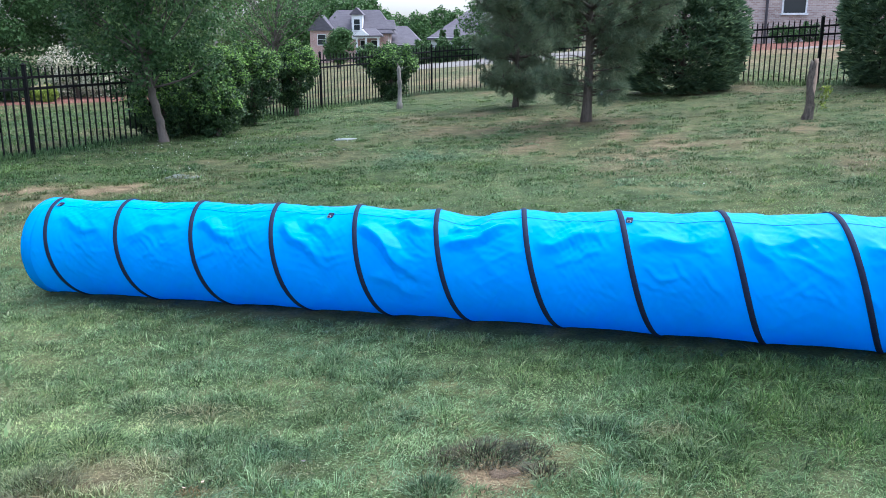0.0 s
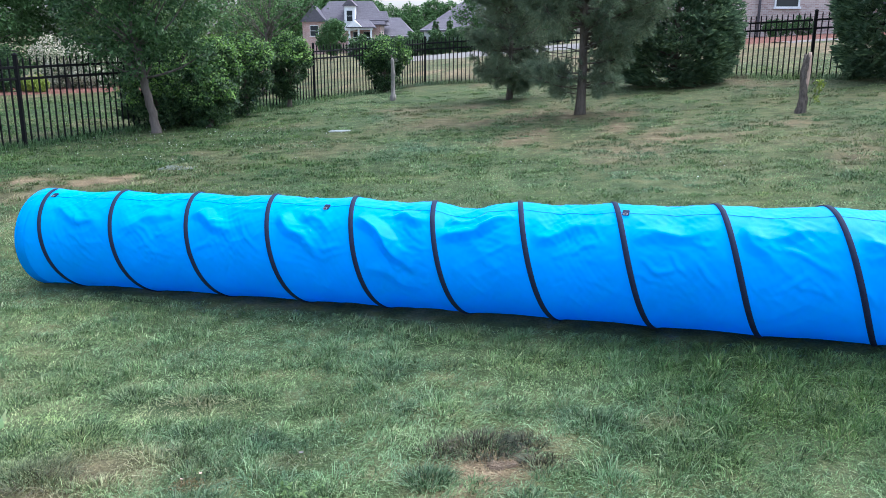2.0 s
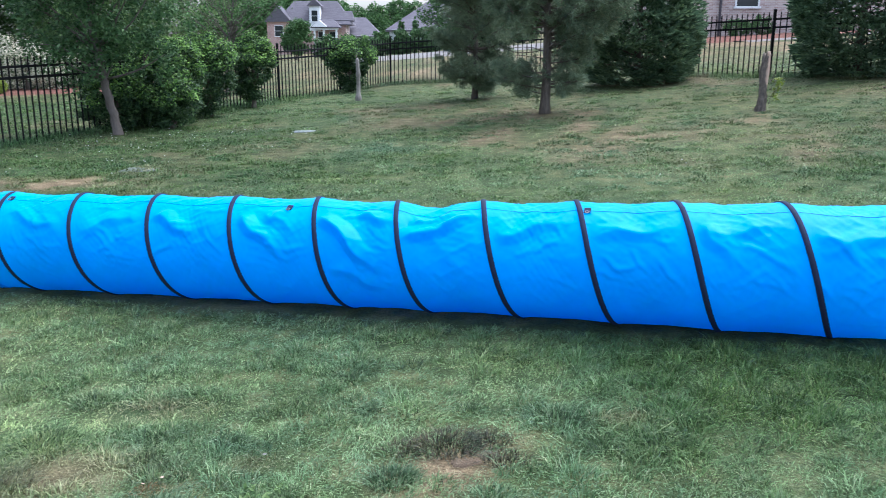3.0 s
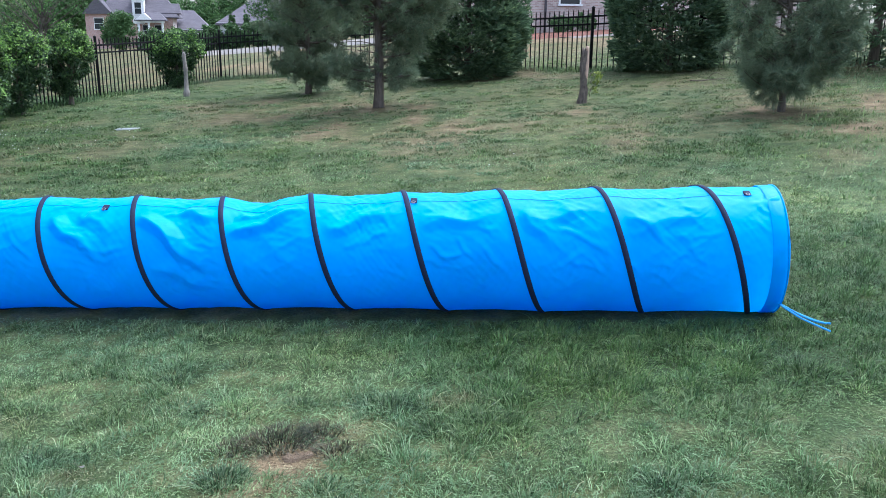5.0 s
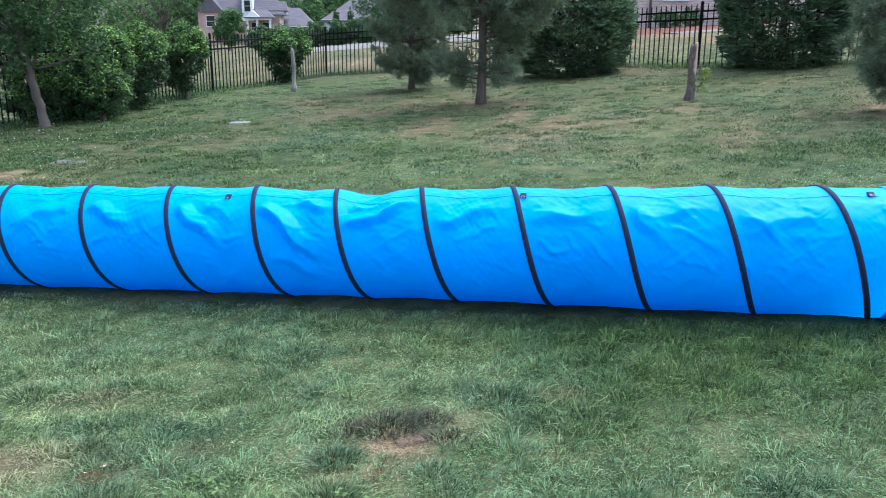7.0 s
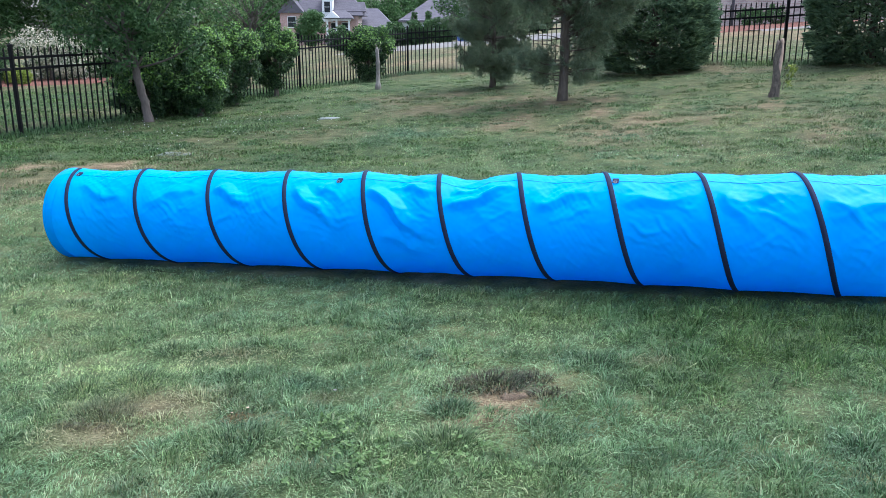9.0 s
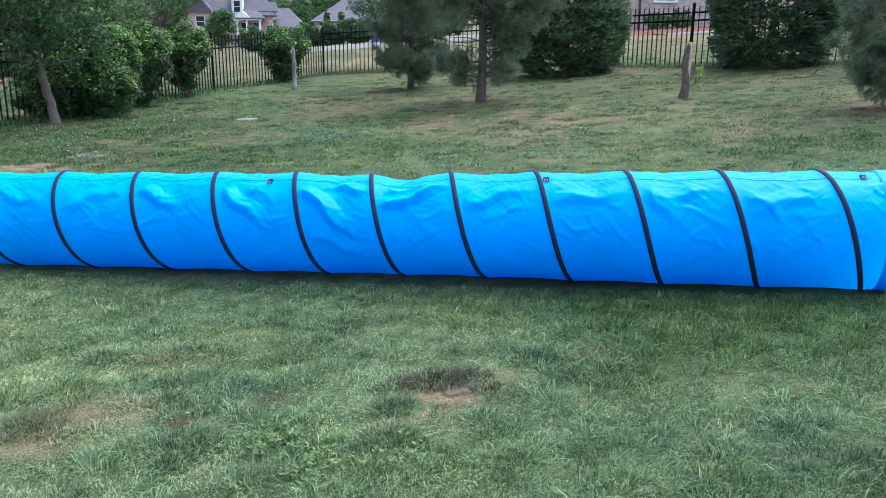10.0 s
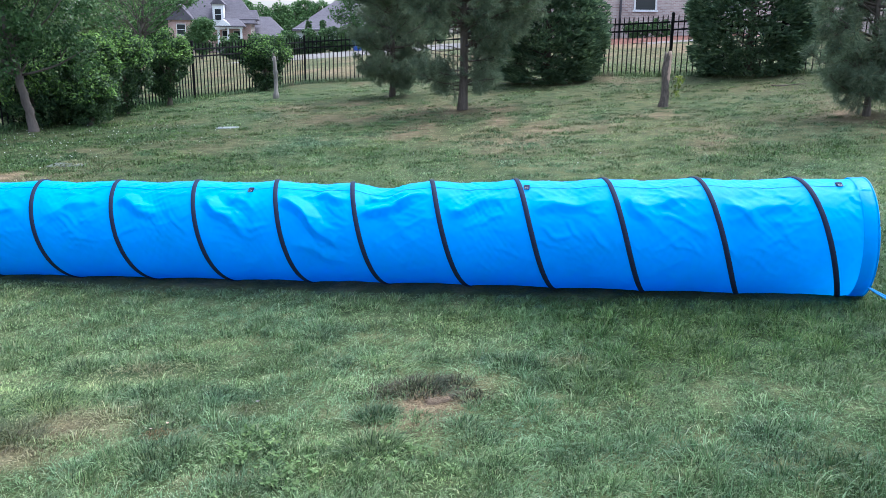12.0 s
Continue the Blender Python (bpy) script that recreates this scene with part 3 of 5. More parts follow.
def play_tunnel():
    root = empty("play_tunnel", Matrix.Identity(4), "long bright blue nylon crawl tunnel with black spiral bands", "play tunnel")
    ns, nf = 760, 220
    S, F = np.meshgrid(np.linspace(S_LEFT, S_RIGHT, ns), np.linspace(0, 2 * np.pi, nf, endpoint=False), indexing="ij")
    v = tunnel_place(S, F, tunnel_radius(S, F)).reshape(-1, 3)
    i, j = np.meshgrid(np.arange(ns - 1), np.arange(nf), indexing="ij")
    k = (j + 1) % nf
    f = np.stack([i * nf + j, (i + 1) * nf + j, (i + 1) * nf + k, i * nf + k], -1).reshape(-1, 4)
    part("fabric_tube", mesh_np("fabric_tube", v, f, NYLON), None, root, "wrinkled bright blue nylon")
    # spiral band over the wire
    phi = np.linspace(0.0, 2 * np.pi * 12, 1100)
    s = coil_s(phi)
    keep = s < S_RIGHT - 0.05
    phi, s = phi[keep], s[keep]
    r = tunnel_radius(s, phi)
    c = tunnel_place(s, phi, r + 0.001)
    out = c - tunnel_place(s, phi, 0.0)
    out /= np.linalg.norm(out, axis=1)[:, None]
    tan = np.gradient(c, axis=0)
    tan /= np.linalg.norm(tan, axis=1)[:, None]
    acr = np.cross(tan, out)
    v, f = ribbon(c, acr, out, 0.0135, 0.005)
    part("spiral_band", mesh_np("spiral_band", v, f, TAPE), None, root, "black webbing sewn over the coiled wire")
    # hems at both mouths
    for s0, s1 in ((S_LEFT - 0.012, S_LEFT + 0.05), (S_RIGHT - 0.06, S_RIGHT + 0.012)):
        ph = np.linspace(0, 2 * np.pi, 97)
        grow = 0.014 if s0 > 0 else 0.0
        c = tunnel_place((s0 + s1) / 2, ph, RAD + grow + 0.001)
        o = c - tunnel_place((s0 + s1) / 2, ph, 0.0)
        o /= np.linalg.norm(o, axis=1)[:, None]
        v, f = ribbon(c, np.broadcast_to(np.array(AXD), c.shape), o, (s1 - s0) / 2, 0.003)
        hem = part("end_hem", mesh_np("end_hem", v, f, HEM), None, root, "doubled blue nylon hem")
        edge = s0 if s0 < 0 else s1
        v, f = sweep(tunnel_place(edge, ph, RAD + grow + 0.003), 0.0045, 6, False)
        part("rim_wire", mesh_np("rim_wire", v, f, HEM), None, hem)
    # long seam near the top
    for a, b in ((S_LEFT + 0.06, S_RIGHT - 0.1),):
        s = np.linspace(a, b, 400)
        ph = 0.36 + 0.015 * np.sin(9 * s)
        c = tunnel_place(s, ph, tunnel_radius(s, ph) + 0.0015)
        v, f = sweep(c, 0.0010, 5)
        part("seam", mesh_np("seam", v, f, SEAM), None, root)
    # tie-down loops
    for s0, ph0 in ((-2.44, 0.33), (-0.585, 0.43), (1.0, 0.37), (2.6, 0.28)):
        m = tunnel_place(s0, ph0, tunnel_radius(s0, ph0))
        up = (Vector(m) - Vector(tunnel_place(s0, ph0, 0.0))).normalized()
        rot = Matrix((AXD, up.cross(AXD) * 1, up)).transposed().to_4x4()
        tab = part("tie_tab", box(bmesh.new(), -0.016, 0.016, -0.02, 0.02, -0.002, 0.008, 0.003), TAPE, root, "black webbing tie-down tab")
        tab.matrix_basis = Matrix.Translation(m) @ rot
        t = np.linspace(0, 2 * np.pi, 17)
        v, f = sweep(np.stack([0.009 * np.cos(t), -0.02 + 0.009 * np.sin(t), 0.008 + 0 * t], -1), 0.0025, 6, False)
        part("ring", mesh_np("ring", v, f, STEEL), None, tab, "small metal ring")
    # drawstring at the right mouth
    a = tunnel_place(S_RIGHT, 2.3, RAD + 0.012)
    for d, reach, lift in ((0.0, 0.13, 0.0), (0.012, 0.1, 0.006), (0.05, 0.07, 0.0)):
        t = np.linspace(0, 1, 26)
        end = np.array([a[0] + reach, a[1] - 0.23 - d, 0])
        x, y = a[0] + (end[0] - a[0]) * t, a[1] + (end[1] - a[1]) * t + 0.02 * np.sin(7 * t + d * 60)
        g = terrain(x, y) + 0.05
        z = np.maximum(a[2] * (1 - t) ** 2.2 + g * (1 - (1 - t) ** 2.2), g) + lift
        v, f = sweep(np.stack([x, y, z], -1), 0.0045, 6)
        part("drawstring", mesh_np("drawstring", v, f, CORD), None, root, "loose light blue cord")


play_tunnel()

# ---- iron fence ----
FENCE = [(-8.6, 5.0), (-5.87, 11.75), (-2.9, 19.2), (-0.47, 23.1), (3.9, 21.2), (7.1, 16.4), (11.9, 12.0), (15.5, 7.2)]
PANELS = [3, 3, 2, 2, 2, 3, 2]


def iron_fence():
    root = empty("metal_fence", Matrix.Identity(4), "black painted iron picket fence along the lawn's edge", "fence")
    post_me = bpy.data.meshes.new("post")
    bm = box(bmesh.new(), -0.026, 0.026, -0.026, 0.026, -0.15, 1.25, 0.004)
    box(bm, -0.032, 0.032, -0.032, 0.032, 1.25, 1.265, 0.004)
    bmesh.ops.create_cone(bm, segments=4, radius1=0.04, radius2=0.004, depth=0.022, matrix=pose(0, 0, 1.276, 0, 0, 45))
    bm.to_mesh(post_me)
    bm.free()
    post_me.materials.append(IRON)
    picket_me = bpy.data.meshes.new("picket")
    bm = box(bmesh.new(), -0.009, 0.009, -0.009, 0.009, 0.04, 1.195)
    bmesh.ops.create_cone(bm, segments=4, radius1=0.013, radius2=0.001, depth=0.04, matrix=pose(0, 0, 1.215, 0, 0, 45))
    bm.to_mesh(picket_me)
    bm.free()
    picket_me.materials.append(IRON)
    posts = [FENCE[0]]
    for (x0, y0), (x1, y1), n in zip(FENCE, FENCE[1:], PANELS):
        posts += [(x0 + (x1 - x0) * k / n, y0 + (y1 - y0) * k / n) for k in range(1, n + 1)]
    for x, y in posts:
        o = part("post", post_me, None, root)
        o.matrix_basis = Matrix.Translation((x, y, tz(x, y)))
    for (x0, y0), (x1, y1) in zip(posts, posts[1:]):
        a, b = Vector((x0, y0, tz(x0, y0))), Vector((x1, y1, tz(x1, y1)))
        L = (b - a).length
        turn = math.degrees(math.atan2(y1 - y0, x1 - x0))
        for h in (0.93, 1.085):
            bm = bmesh.new()
            box(bm, 0.02, L - 0.02, -0.013, 0.013, h - 0.018, h + 0.018, 0.003)
            o = part("rail", bm, IRON, root)
            o.matrix_basis = Matrix.Translation(a) @ pose(0, 0, 0, 0, -math.degrees(math.asin((b.z - a.z) / L)), turn)
        n = round(L / 0.121)
        for k in range(1, n):
            p = a.lerp(b, k / n)
            o = part("picket", picket_me, None, root)
            o.matrix_basis = Matrix.Translation(p) @ pose(0, 0, 0, 0, 0, turn)


iron_fence()

# ---- foliage ----
def leaves(centres, radius, per, size, rs, up=0.3, aspect=0.5, squash=0.8):
    """Many folded leaf quads, in clumps about the centres."""
    centres = np.asarray(centres)
    n = len(centres) * per
    c = np.repeat(centres, per, 0)
    rad = np.repeat(np.broadcast_to(np.asarray(radius, float), (len(centres),)), per)
    d = rs.normal(size=(n, 3))
    d /= np.linalg.norm(d, axis=1)[:, None]
    rr = rad * rs.uniform(0.25, 1, n) ** 0.5
    p = c + d * rr[:, None] * np.array([1, 1, squash])
    nor = d * 0.6 + rs.normal(size=(n, 3)) * 0.6 + np.array([0, 0, up])
    nor /= np.linalg.norm(nor, axis=1)[:, None]
    tan = np.cross(nor, rs.normal(size=(n, 3)))
    tan /= np.linalg.norm(tan, axis=1)[:, None] + 1e-9
    bi = np.cross(nor, tan)
    s = (size * rs.uniform(0.6, 1.25, n))[:, None]
    v = np.stack([p - tan * s * 0.5, p + bi * s * aspect * 0.5 + nor * s * 0.06, p + tan * s * 0.5, p - bi * s * aspect * 0.5 + nor * s * 0.06], 1).reshape(-1, 3)
    return v, [np.arange(n * 4).reshape(-1, 4)]


def in_blobs(blobs, n, rs, shell=0.5):
    """Random places in a set of ellipsoids (x, y, z, rx, ry, rz), more of them near the skin."""
    w = np.array([b[3] * b[4] * b[5] for b in blobs]) ** 0.75
    pick = rs.choice(len(blobs), n, p=w / w.sum())
    b = np.array(blobs)[pick]
    d = rs.normal(size=(n, 3))
    d /= np.linalg.norm(d, axis=1)[:, None]
    return b[:, :3] + d * b[:, 3:] * (rs.uniform(shell ** 3, 1, n) ** (1 / 3))[:, None]


def limb(a, b, r0, r1, rs, bend=0.12, n=7, sides=6):
    a, b = np.asarray(a, float), np.asarray(b, float)
    t = np.linspace(0, 1, n)[:, None]
    L = np.linalg.norm(b - a)
    side = rs.normal(size=3) * bend * L
    p = a + (b - a) * t + side * np.sin(np.pi * t) * (1 - 0.4 * t) + np.array([0, 0, 0.08 * L]) * np.sin(np.pi * t)
    return sweep(p, np.linspace(r0, r1, n), sides)


def leafy(name, x, y, trunk, blobs, clumps, per, leaf, clump_r, mat, bark, label, category, seed, group="", up=0.3, aspect=0.5, limbs=14, growth=None):
    """A broadleaf tree or shrub. trunk: list of (dx, dy, z, radius); blobs: crown ellipsoids about the base."""
    rs = np.random.RandomState(seed)
    root = empty(name, Matrix.Translation((x, y, tz(x, y))), label, category, group)
    cs = in_blobs(blobs, clumps, rs)
    low = 0.08
    cs[:, 2] = np.maximum(cs[:, 2], low)
    tr = np.array([q[:3] for q in trunk], float)
    tt = np.linspace(0, len(tr) - 1, 4 * len(tr))
    pts = np.stack([np.interp(tt, np.arange(len(tr)), tr[:, k]) for k in range(3)], -1)
    rad = np.interp(tt, np.arange(len(tr)), [q[3] for q in trunk])
    rad = rad * (1 + 0.3 * np.exp(-np.maximum(pts[:, 2], 0) / 0.06))
    pts[1:-1, :2] += rs.normal(size=(len(pts) - 2, 2)) * 0.012
    v, f = sweep(pts, rad, 10)
    t = part("trunk", mesh_np("trunk", v, f, bark), None, root)
    ends = cs[rs.choice(len(cs), min(limbs, len(cs)), replace=False)]
    pieces = []
    for e in ends:
        k = np.clip(np.searchsorted(pts[:, 2], max(e[2] * 0.55, pts[len(pts) // 3, 2])), 1, len(pts) - 1)
        pieces.append(limb(pts[k], e, max(0.35 * rad[k], 0.006), 0.004, rs))
        for o in cs[np.argsort(np.linalg.norm(cs - e, axis=1))[1:4]]:
            pieces.append(limb(pts[k] * 0.35 + e * 0.65, o, 0.006, 0.002, rs, 0.1, 5, 4))
    v, f = joined(pieces)
    part("branching", mesh_np("branching", v, f, bark), None, root)
    if growth:
        high = cs[(cs[:, 2] > np.percentile(cs[:, 2], 52)) & (np.linalg.norm(cs[:, :2], axis=1) + 0.8 * cs[:, 2] > np.percentile(np.linalg.norm(cs[:, :2], axis=1) + 0.8 * cs[:, 2], 50))]
        v, f = leaves(high * np.array([1.06, 1.06, 1.04]), clump_r, per // 2, leaf * 0.9, rs, 0.7, aspect)
        part("new_growth", mesh_np("new_growth", v, f, growth, False), None, root, "bright yellow-green young leaves")
    v, f = leaves(cs, clump_r * rs.uniform(0.6, 1.3, len(cs)), per, leaf, rs, up, aspect)
    v[:, 2] = np.maximum(v[:, 2], 0.02)
    part("crown", mesh_np("crown", v, f, mat, False), None, root)
    return root


def cedar(x, y, r, h, seed, label, sprays=7800, peak=0.5):
    """A dense cone of flat scaly sprays."""
    rs = np.random.RandomState(seed)
    root = empty("cedar_tree", Matrix.Translation((x, y, tz(x, y))), label, "cedar", "cedars along the fence")
    v, f = sweep([(0, 0, -0.1), (0, 0, 0.4 * h), (0.02, 0, 0.92 * h)], [0.09, 0.06, 0.01], 8)
    part("trunk", mesh_np("trunk", v, f, BARK), None, root)
    # branch ends over an egg-shaped outline, each with a fan of sprays
    nb = sprays // 12
    bq, ba = rs.uniform(0.0, 1, nb), rs.uniform(0, 6.2832, nb)
    reach = rs.uniform(0.86, 1.03, nb) * (1 + 0.05 * np.sin(3 * ba + 5 * bq + seed))
    tint = np.repeat(np.arange(nb), 12)
    sprays = len(tint)
    q = np.clip(bq[tint] + rs.normal(size=sprays) * 0.018, 0, 1)
    a = ba[tint] + rs.normal(size=sprays) * 0.13
    prof = r * np.where(q < 0.4, np.clip(1 - ((q - 0.4) / 0.56) ** 2, 0.02, 1) ** 0.5, np.clip(1 - (np.abs(q - 0.4) / 0.61) ** 2, 0.02, 1) ** peak) * reach[tint]
    depth = 1 - 0.3 * rs.uniform(0, 1, sprays) ** 2
    p = np.stack([prof * depth * np.cos(a), prof * depth * np.sin(a), 0.05 + q * h * 0.98 - 0.12 * (1 - depth)], -1)
    out = np.stack([np.cos(a), np.sin(a), 0.15 + 0.6 * q + rs.normal(size=sprays) * 0.25], -1)
    out /= np.linalg.norm(out, axis=1)[:, None]
    side = np.cross(out, rs.normal(size=(sprays, 3)) * 0.5 + np.array([0, 0, 1.0]))
    side /= np.linalg.norm(side, axis=1)[:, None]
    vs = []
    for k in range(9):
        ang = (k - 4) * 0.27 + rs.normal(size=sprays) * 0.08
        L = (0.17 - 0.014 * abs(k - 4)) * rs.uniform(0.7, 1.2, sprays)
        d = out * np.cos(ang)[:, None] + side * np.sin(ang)[:, None]
        d[:, 2] -= 0.12 * abs(k - 4) / 4
        w = np.cross(d, rs.normal(size=(sprays, 3)))
        w /= np.linalg.norm(w, axis=1)[:, None]
        base = p + d * 0.02
        tip = p + d * L[:, None]
        mid = p + d * (0.55 * L)[:, None]
        vs.append(np.stack([base, mid + w * 0.017, tip, mid - w * 0.017], 1))
    v = np.concatenate(vs, 1).reshape(-1, 3)
    v[:, 2] = np.maximum(v[:, 2], 0.01)
    part("crown", mesh_np("crown", v, np.arange(len(v)).reshape(-1, 4), CEDAR, False), None, root)
    pieces = []
    for k in range(26):
        z = h * (0.06 + 0.8 * k / 26)
        b = rs.uniform(0, 6.28)
        e = r * (1 - 0.7 * k / 26) * 0.75
        pieces.append(limb((0, 0, z), (e * math.cos(b), e * math.sin(b), z + 0.25), 0.018, 0.004, rs, 0.05, 5, 5))
    v, f = joined(pieces)
    part("branching", mesh_np("branching", v, f, BARK), None, root)
    return root


def pine(x, y, h, whorls, seed, label, trunk_r, lean=(0, 0), dead=(), fill=1.35):
    """A white pine. whorls: rows of (height, reach, count, droop, facing or None); dead: bare twigs (height, angle, reach)."""
    rs = np.random.RandomState(seed)
    root = empty("pine_tree", Matrix.Translation((x, y, tz(x, y))), label, "pine tree", "pines on the lawn")
    zs = np.linspace(-0.1, h, 16)
    tp = np.stack([lean[0] * zs + 0.015 * np.sin(2.2 * zs), lean[1] * zs, zs], -1)
    v, f = sweep(tp, trunk_r * (1 - 0.85 * np.clip(zs / h, 0, 1)) * (1 + 0.35 * np.exp(-np.maximum(zs, 0) / 0.08)), 12)
    part("trunk", mesh_np("trunk", v, f, BARK), None, root)
    wood, tips, dirs = [], [], []
    for z, reach, count, droop, facing in whorls:
        for k in range(round(fill * count)):
            a = (rs.uniform(0, 6.28) if facing is None else facing + rs.normal() * 0.55)
            L = reach * rs.uniform(0.7, 1.12)
            o = np.array([lean[0] * z, lean[1] * z, z + rs.normal() * 0.06])
            d = np.array([math.cos(a), math.sin(a), 0.28 - droop])
            n = 9
            t = np.linspace(0, 1, n)[:, None]
            p = o + d * L * t + np.array([0, 0, 0.22 * L]) * t ** 2 + rs.normal(size=3) * 0.06 * L * np.sin(np.pi * t)
            wood.append(sweep(p, np.linspace(0.016 * L + 0.004, 0.003, n), 5))
            for u in np.linspace(0.25, 1.0, max(4, int(9 * L))):
                q = np.array([np.interp(u, t[:, 0], p[:, c]) for c in range(3)])
                for _ in range(4):
                    tw = rs.normal(size=3) * 0.55 + d * 0.7 + np.array([0, 0, 0.28])
                    tw /= np.linalg.norm(tw)
                    l2 = (0.34 - 0.2 * u) * rs.uniform(0.6, 1.3) * min(1.2, 0.6 + L * 0.4)
                    wood.append(sweep(np.array([q, q + tw * l2 * 0.5, q + tw * l2 + np.array([0, 0, 0.03])]), [0.004, 0.003, 0.002], 3, False))
                    for g in (0.5, 0.72, 0.9, 1.0):
                        tips.append(q + tw * l2 * g)
                        dirs.append(tw)
    for z, a, L in dead:
        o = np.array([lean[0] * z, lean[1] * z, z])
        wood.append(limb(o, o + np.array([math.cos(a) * L, math.sin(a) * L, 0.1 * L]), 0.011, 0.003, rs, 0.12, 7, 5))
    v, f = joined(wood)
    part("branching", mesh_np("branching", v, f, BARK), None, root)
    tips, dirs = np.array(tips), np.array(dirs)
    per = 15
    n = len(tips) * per
    b, d = np.repeat(tips, per, 0), np.repeat(dirs, per, 0)
    nd = rs.normal(size=(n, 3)) * 0.62 + d * 0.75
    nd /= np.linalg.norm(nd, axis=1)[:, None]
    L = rs.uniform(0.07, 0.14, n)[:, None]
    w = np.cross(nd, rs.normal(size=(n, 3)))
    w /= np.linalg.norm(w, axis=1)[:, None]
    tip = b + nd * L
    tip[:, 2] -= 0.012
    v = np.stack([b + w * 0.0036, b - w * 0.0036, tip], 1).reshape(-1, 3)
    part("needles", mesh_np("needles", v, np.arange(len(v)).reshape(-1, 3), NEEDLE, False), None, root)
    return root


# pines
pine(2.2, 13.37, 4.6, [(0.48, 0.62, 4, 0.36, math.pi), (0.52, 0.5, 4, 0.34, 0.1), (0.62, 0.75, 4, 0.35, math.pi), (0.75, 0.7, 2, 0.3, 0.0), (1.0, 0.9, 6, 0.12, 0.1), (1.2, 1.15, 5, 0.1, 0.2), (1.4, 1.25, 5, 0.1, 0.0), (1.4, 1.15, 4, 0.1, 2.9), (1.55, 1.2, 6, 0.1, None),
     (1.75, 1.35, 6, 0.05, None), (2.1, 1.4, 7, 0.02, None), (2.5, 1.35, 7, 0.0, None), (2.9, 1.2, 7, 0.0, None), (3.4, 1.0, 6, -0.1, None), (3.9, 0.75, 6, -0.2, None), (4.4, 0.45, 5, -0.3, None)],
     21, "young white pine with soft grey-green needles on the lawn", 0.08, dead=((0.86, 3.3, 0.55), (1.0, 2.9, 0.75), (1.22, 3.3, 0.75), (1.05, 0.1, 0.5), (1.6, 0.3, 0.8), (0.95, 3.0, 0.6)))
pine(1.34, 16.8, 3.9, [(0.25, 0.4, 6, 0.3, None), (0.4, 0.65, 7, 0.25, None), (0.6, 0.85, 8, 0.2, None), (0.95, 0.9, 9, 0.15, None), (1.3, 0.95, 9, 0.1, None), (1.65, 0.95, 9, 0.05, None), (2.0, 0.9, 9, 0.0, None),
     (2.4, 0.8, 8, 0.0, None), (2.8, 0.65, 7, 0.0, None), (3.2, 0.5, 6, -0.1, None), (3.6, 0.35, 5, -0.3, None)], 22, "bushy young pine with branches to the ground", 0.06, fill=1.35)
pine(6.53, 9.09, 3.0, [(0.3, 0.55, 9, 0.1, None), (0.34, 0.6, 7, 0.06, None), (0.45, 0.66, 9, 0.06, None), (0.58, 0.7, 8, 0.04, None), (0.75, 0.68, 9, 0.05, None), (0.95, 0.7, 9, 0.0, None), (1.25, 0.75, 9, -0.05, None), (1.6, 0.8, 9, -0.08, None),
     (1.95, 0.75, 8, -0.1, None), (2.3, 0.55, 7, -0.2, None), (2.65, 0.4, 6, -0.3, None)], 23, "small pine with low branches over bare earth", 0.042, lean=(-0.03, 0.0), fill=1.15)

# cedars
cedar(4.7, 17.25, 1.24, 2.6, 31, "broad dark green cedar with dense flat sprays", peak=0.8)
cedar(8.2, 15.2, 1.22, 3.1, 32, "broad dark green cedar beside the fence")
cedar(10.7, 12.6, 1.3, 3.2, 33, "dark green cedar behind the small pine", 4200)

# tree on the left of the lawn, and the hedge by the fence
leafy("shade_tree", -4.59, 13.26, [(0.07, 0, -0.1, 0.072), (0.03, 0, 0.25, 0.067), (-0.08, 0.02, 0.85, 0.06), (-0.18, 0.05, 1.6, 0.05), (-0.2, 0.08, 2.6, 0.05), (-0.15, 0.1, 3.8, 0.03), (-0.1, 0.1, 4.8, 0.012)],
      [(-0.25, 0, 2.6, 1.15, 1.1, 1.3), (0.55, -0.1, 2.2, 0.9, 0.9, 1.0), (-0.75, 0.1, 2.0, 0.75, 0.9, 0.85), (-0.2, 0, 3.9, 0.9, 0.9, 1.0), (-0.45, -0.1, 1.2, 0.55, 0.6, 0.55), (0.5, 0, 1.25, 0.55, 0.6, 0.5)],
      330, 75, 0.075, 0.24, LEAF_DARK, PALE_BARK, "leafy dark green tree with a leaning grey trunk", "tree", 41, limbs=26)
HEDGE = [(-4.22, 14.55, 0.78, 1.42, 51, 210, 1.0), (-3.72, 15.95, 0.62, 1.5, 52, 170, 0.9), (-3.22, 17.75, 0.46, 1.5, 53, 130, 0.6), (-4.72, 13.9, 0.52, 0.95, 55, 90, 1.0), (-3.9, 14.1, 0.5, 0.8, 57, 80, 1.0)]
for hx, hy, hr, hh, hs, hn, foot in HEDGE:
    leafy("hedge_bush", hx, hy, [(0, 0, -0.05, 0.05), (0.03, 0, 0.3, 0.04), (0.02, 0.02, 0.8 * hh, 0.012)],
          [(0, 0, 0.6 * hh, hr, hr, 0.38 * hh), (0.25 * hr, -0.1, 0.76 * hh, 0.6 * hr, 0.6 * hr, 0.24 * hh), (-0.2 * hr, 0, 0.3 * hh, 0.85 * foot * hr, 0.85 * foot * hr, 0.3 * hh)], hn, 90, 0.06, 0.14,
          LEAF_BUSH, BARK, "glossy green evergreen bush with bright new growth by the fence", "bush", hs, "hedge along the fence", limbs=10, growth=LEAF_NEW)
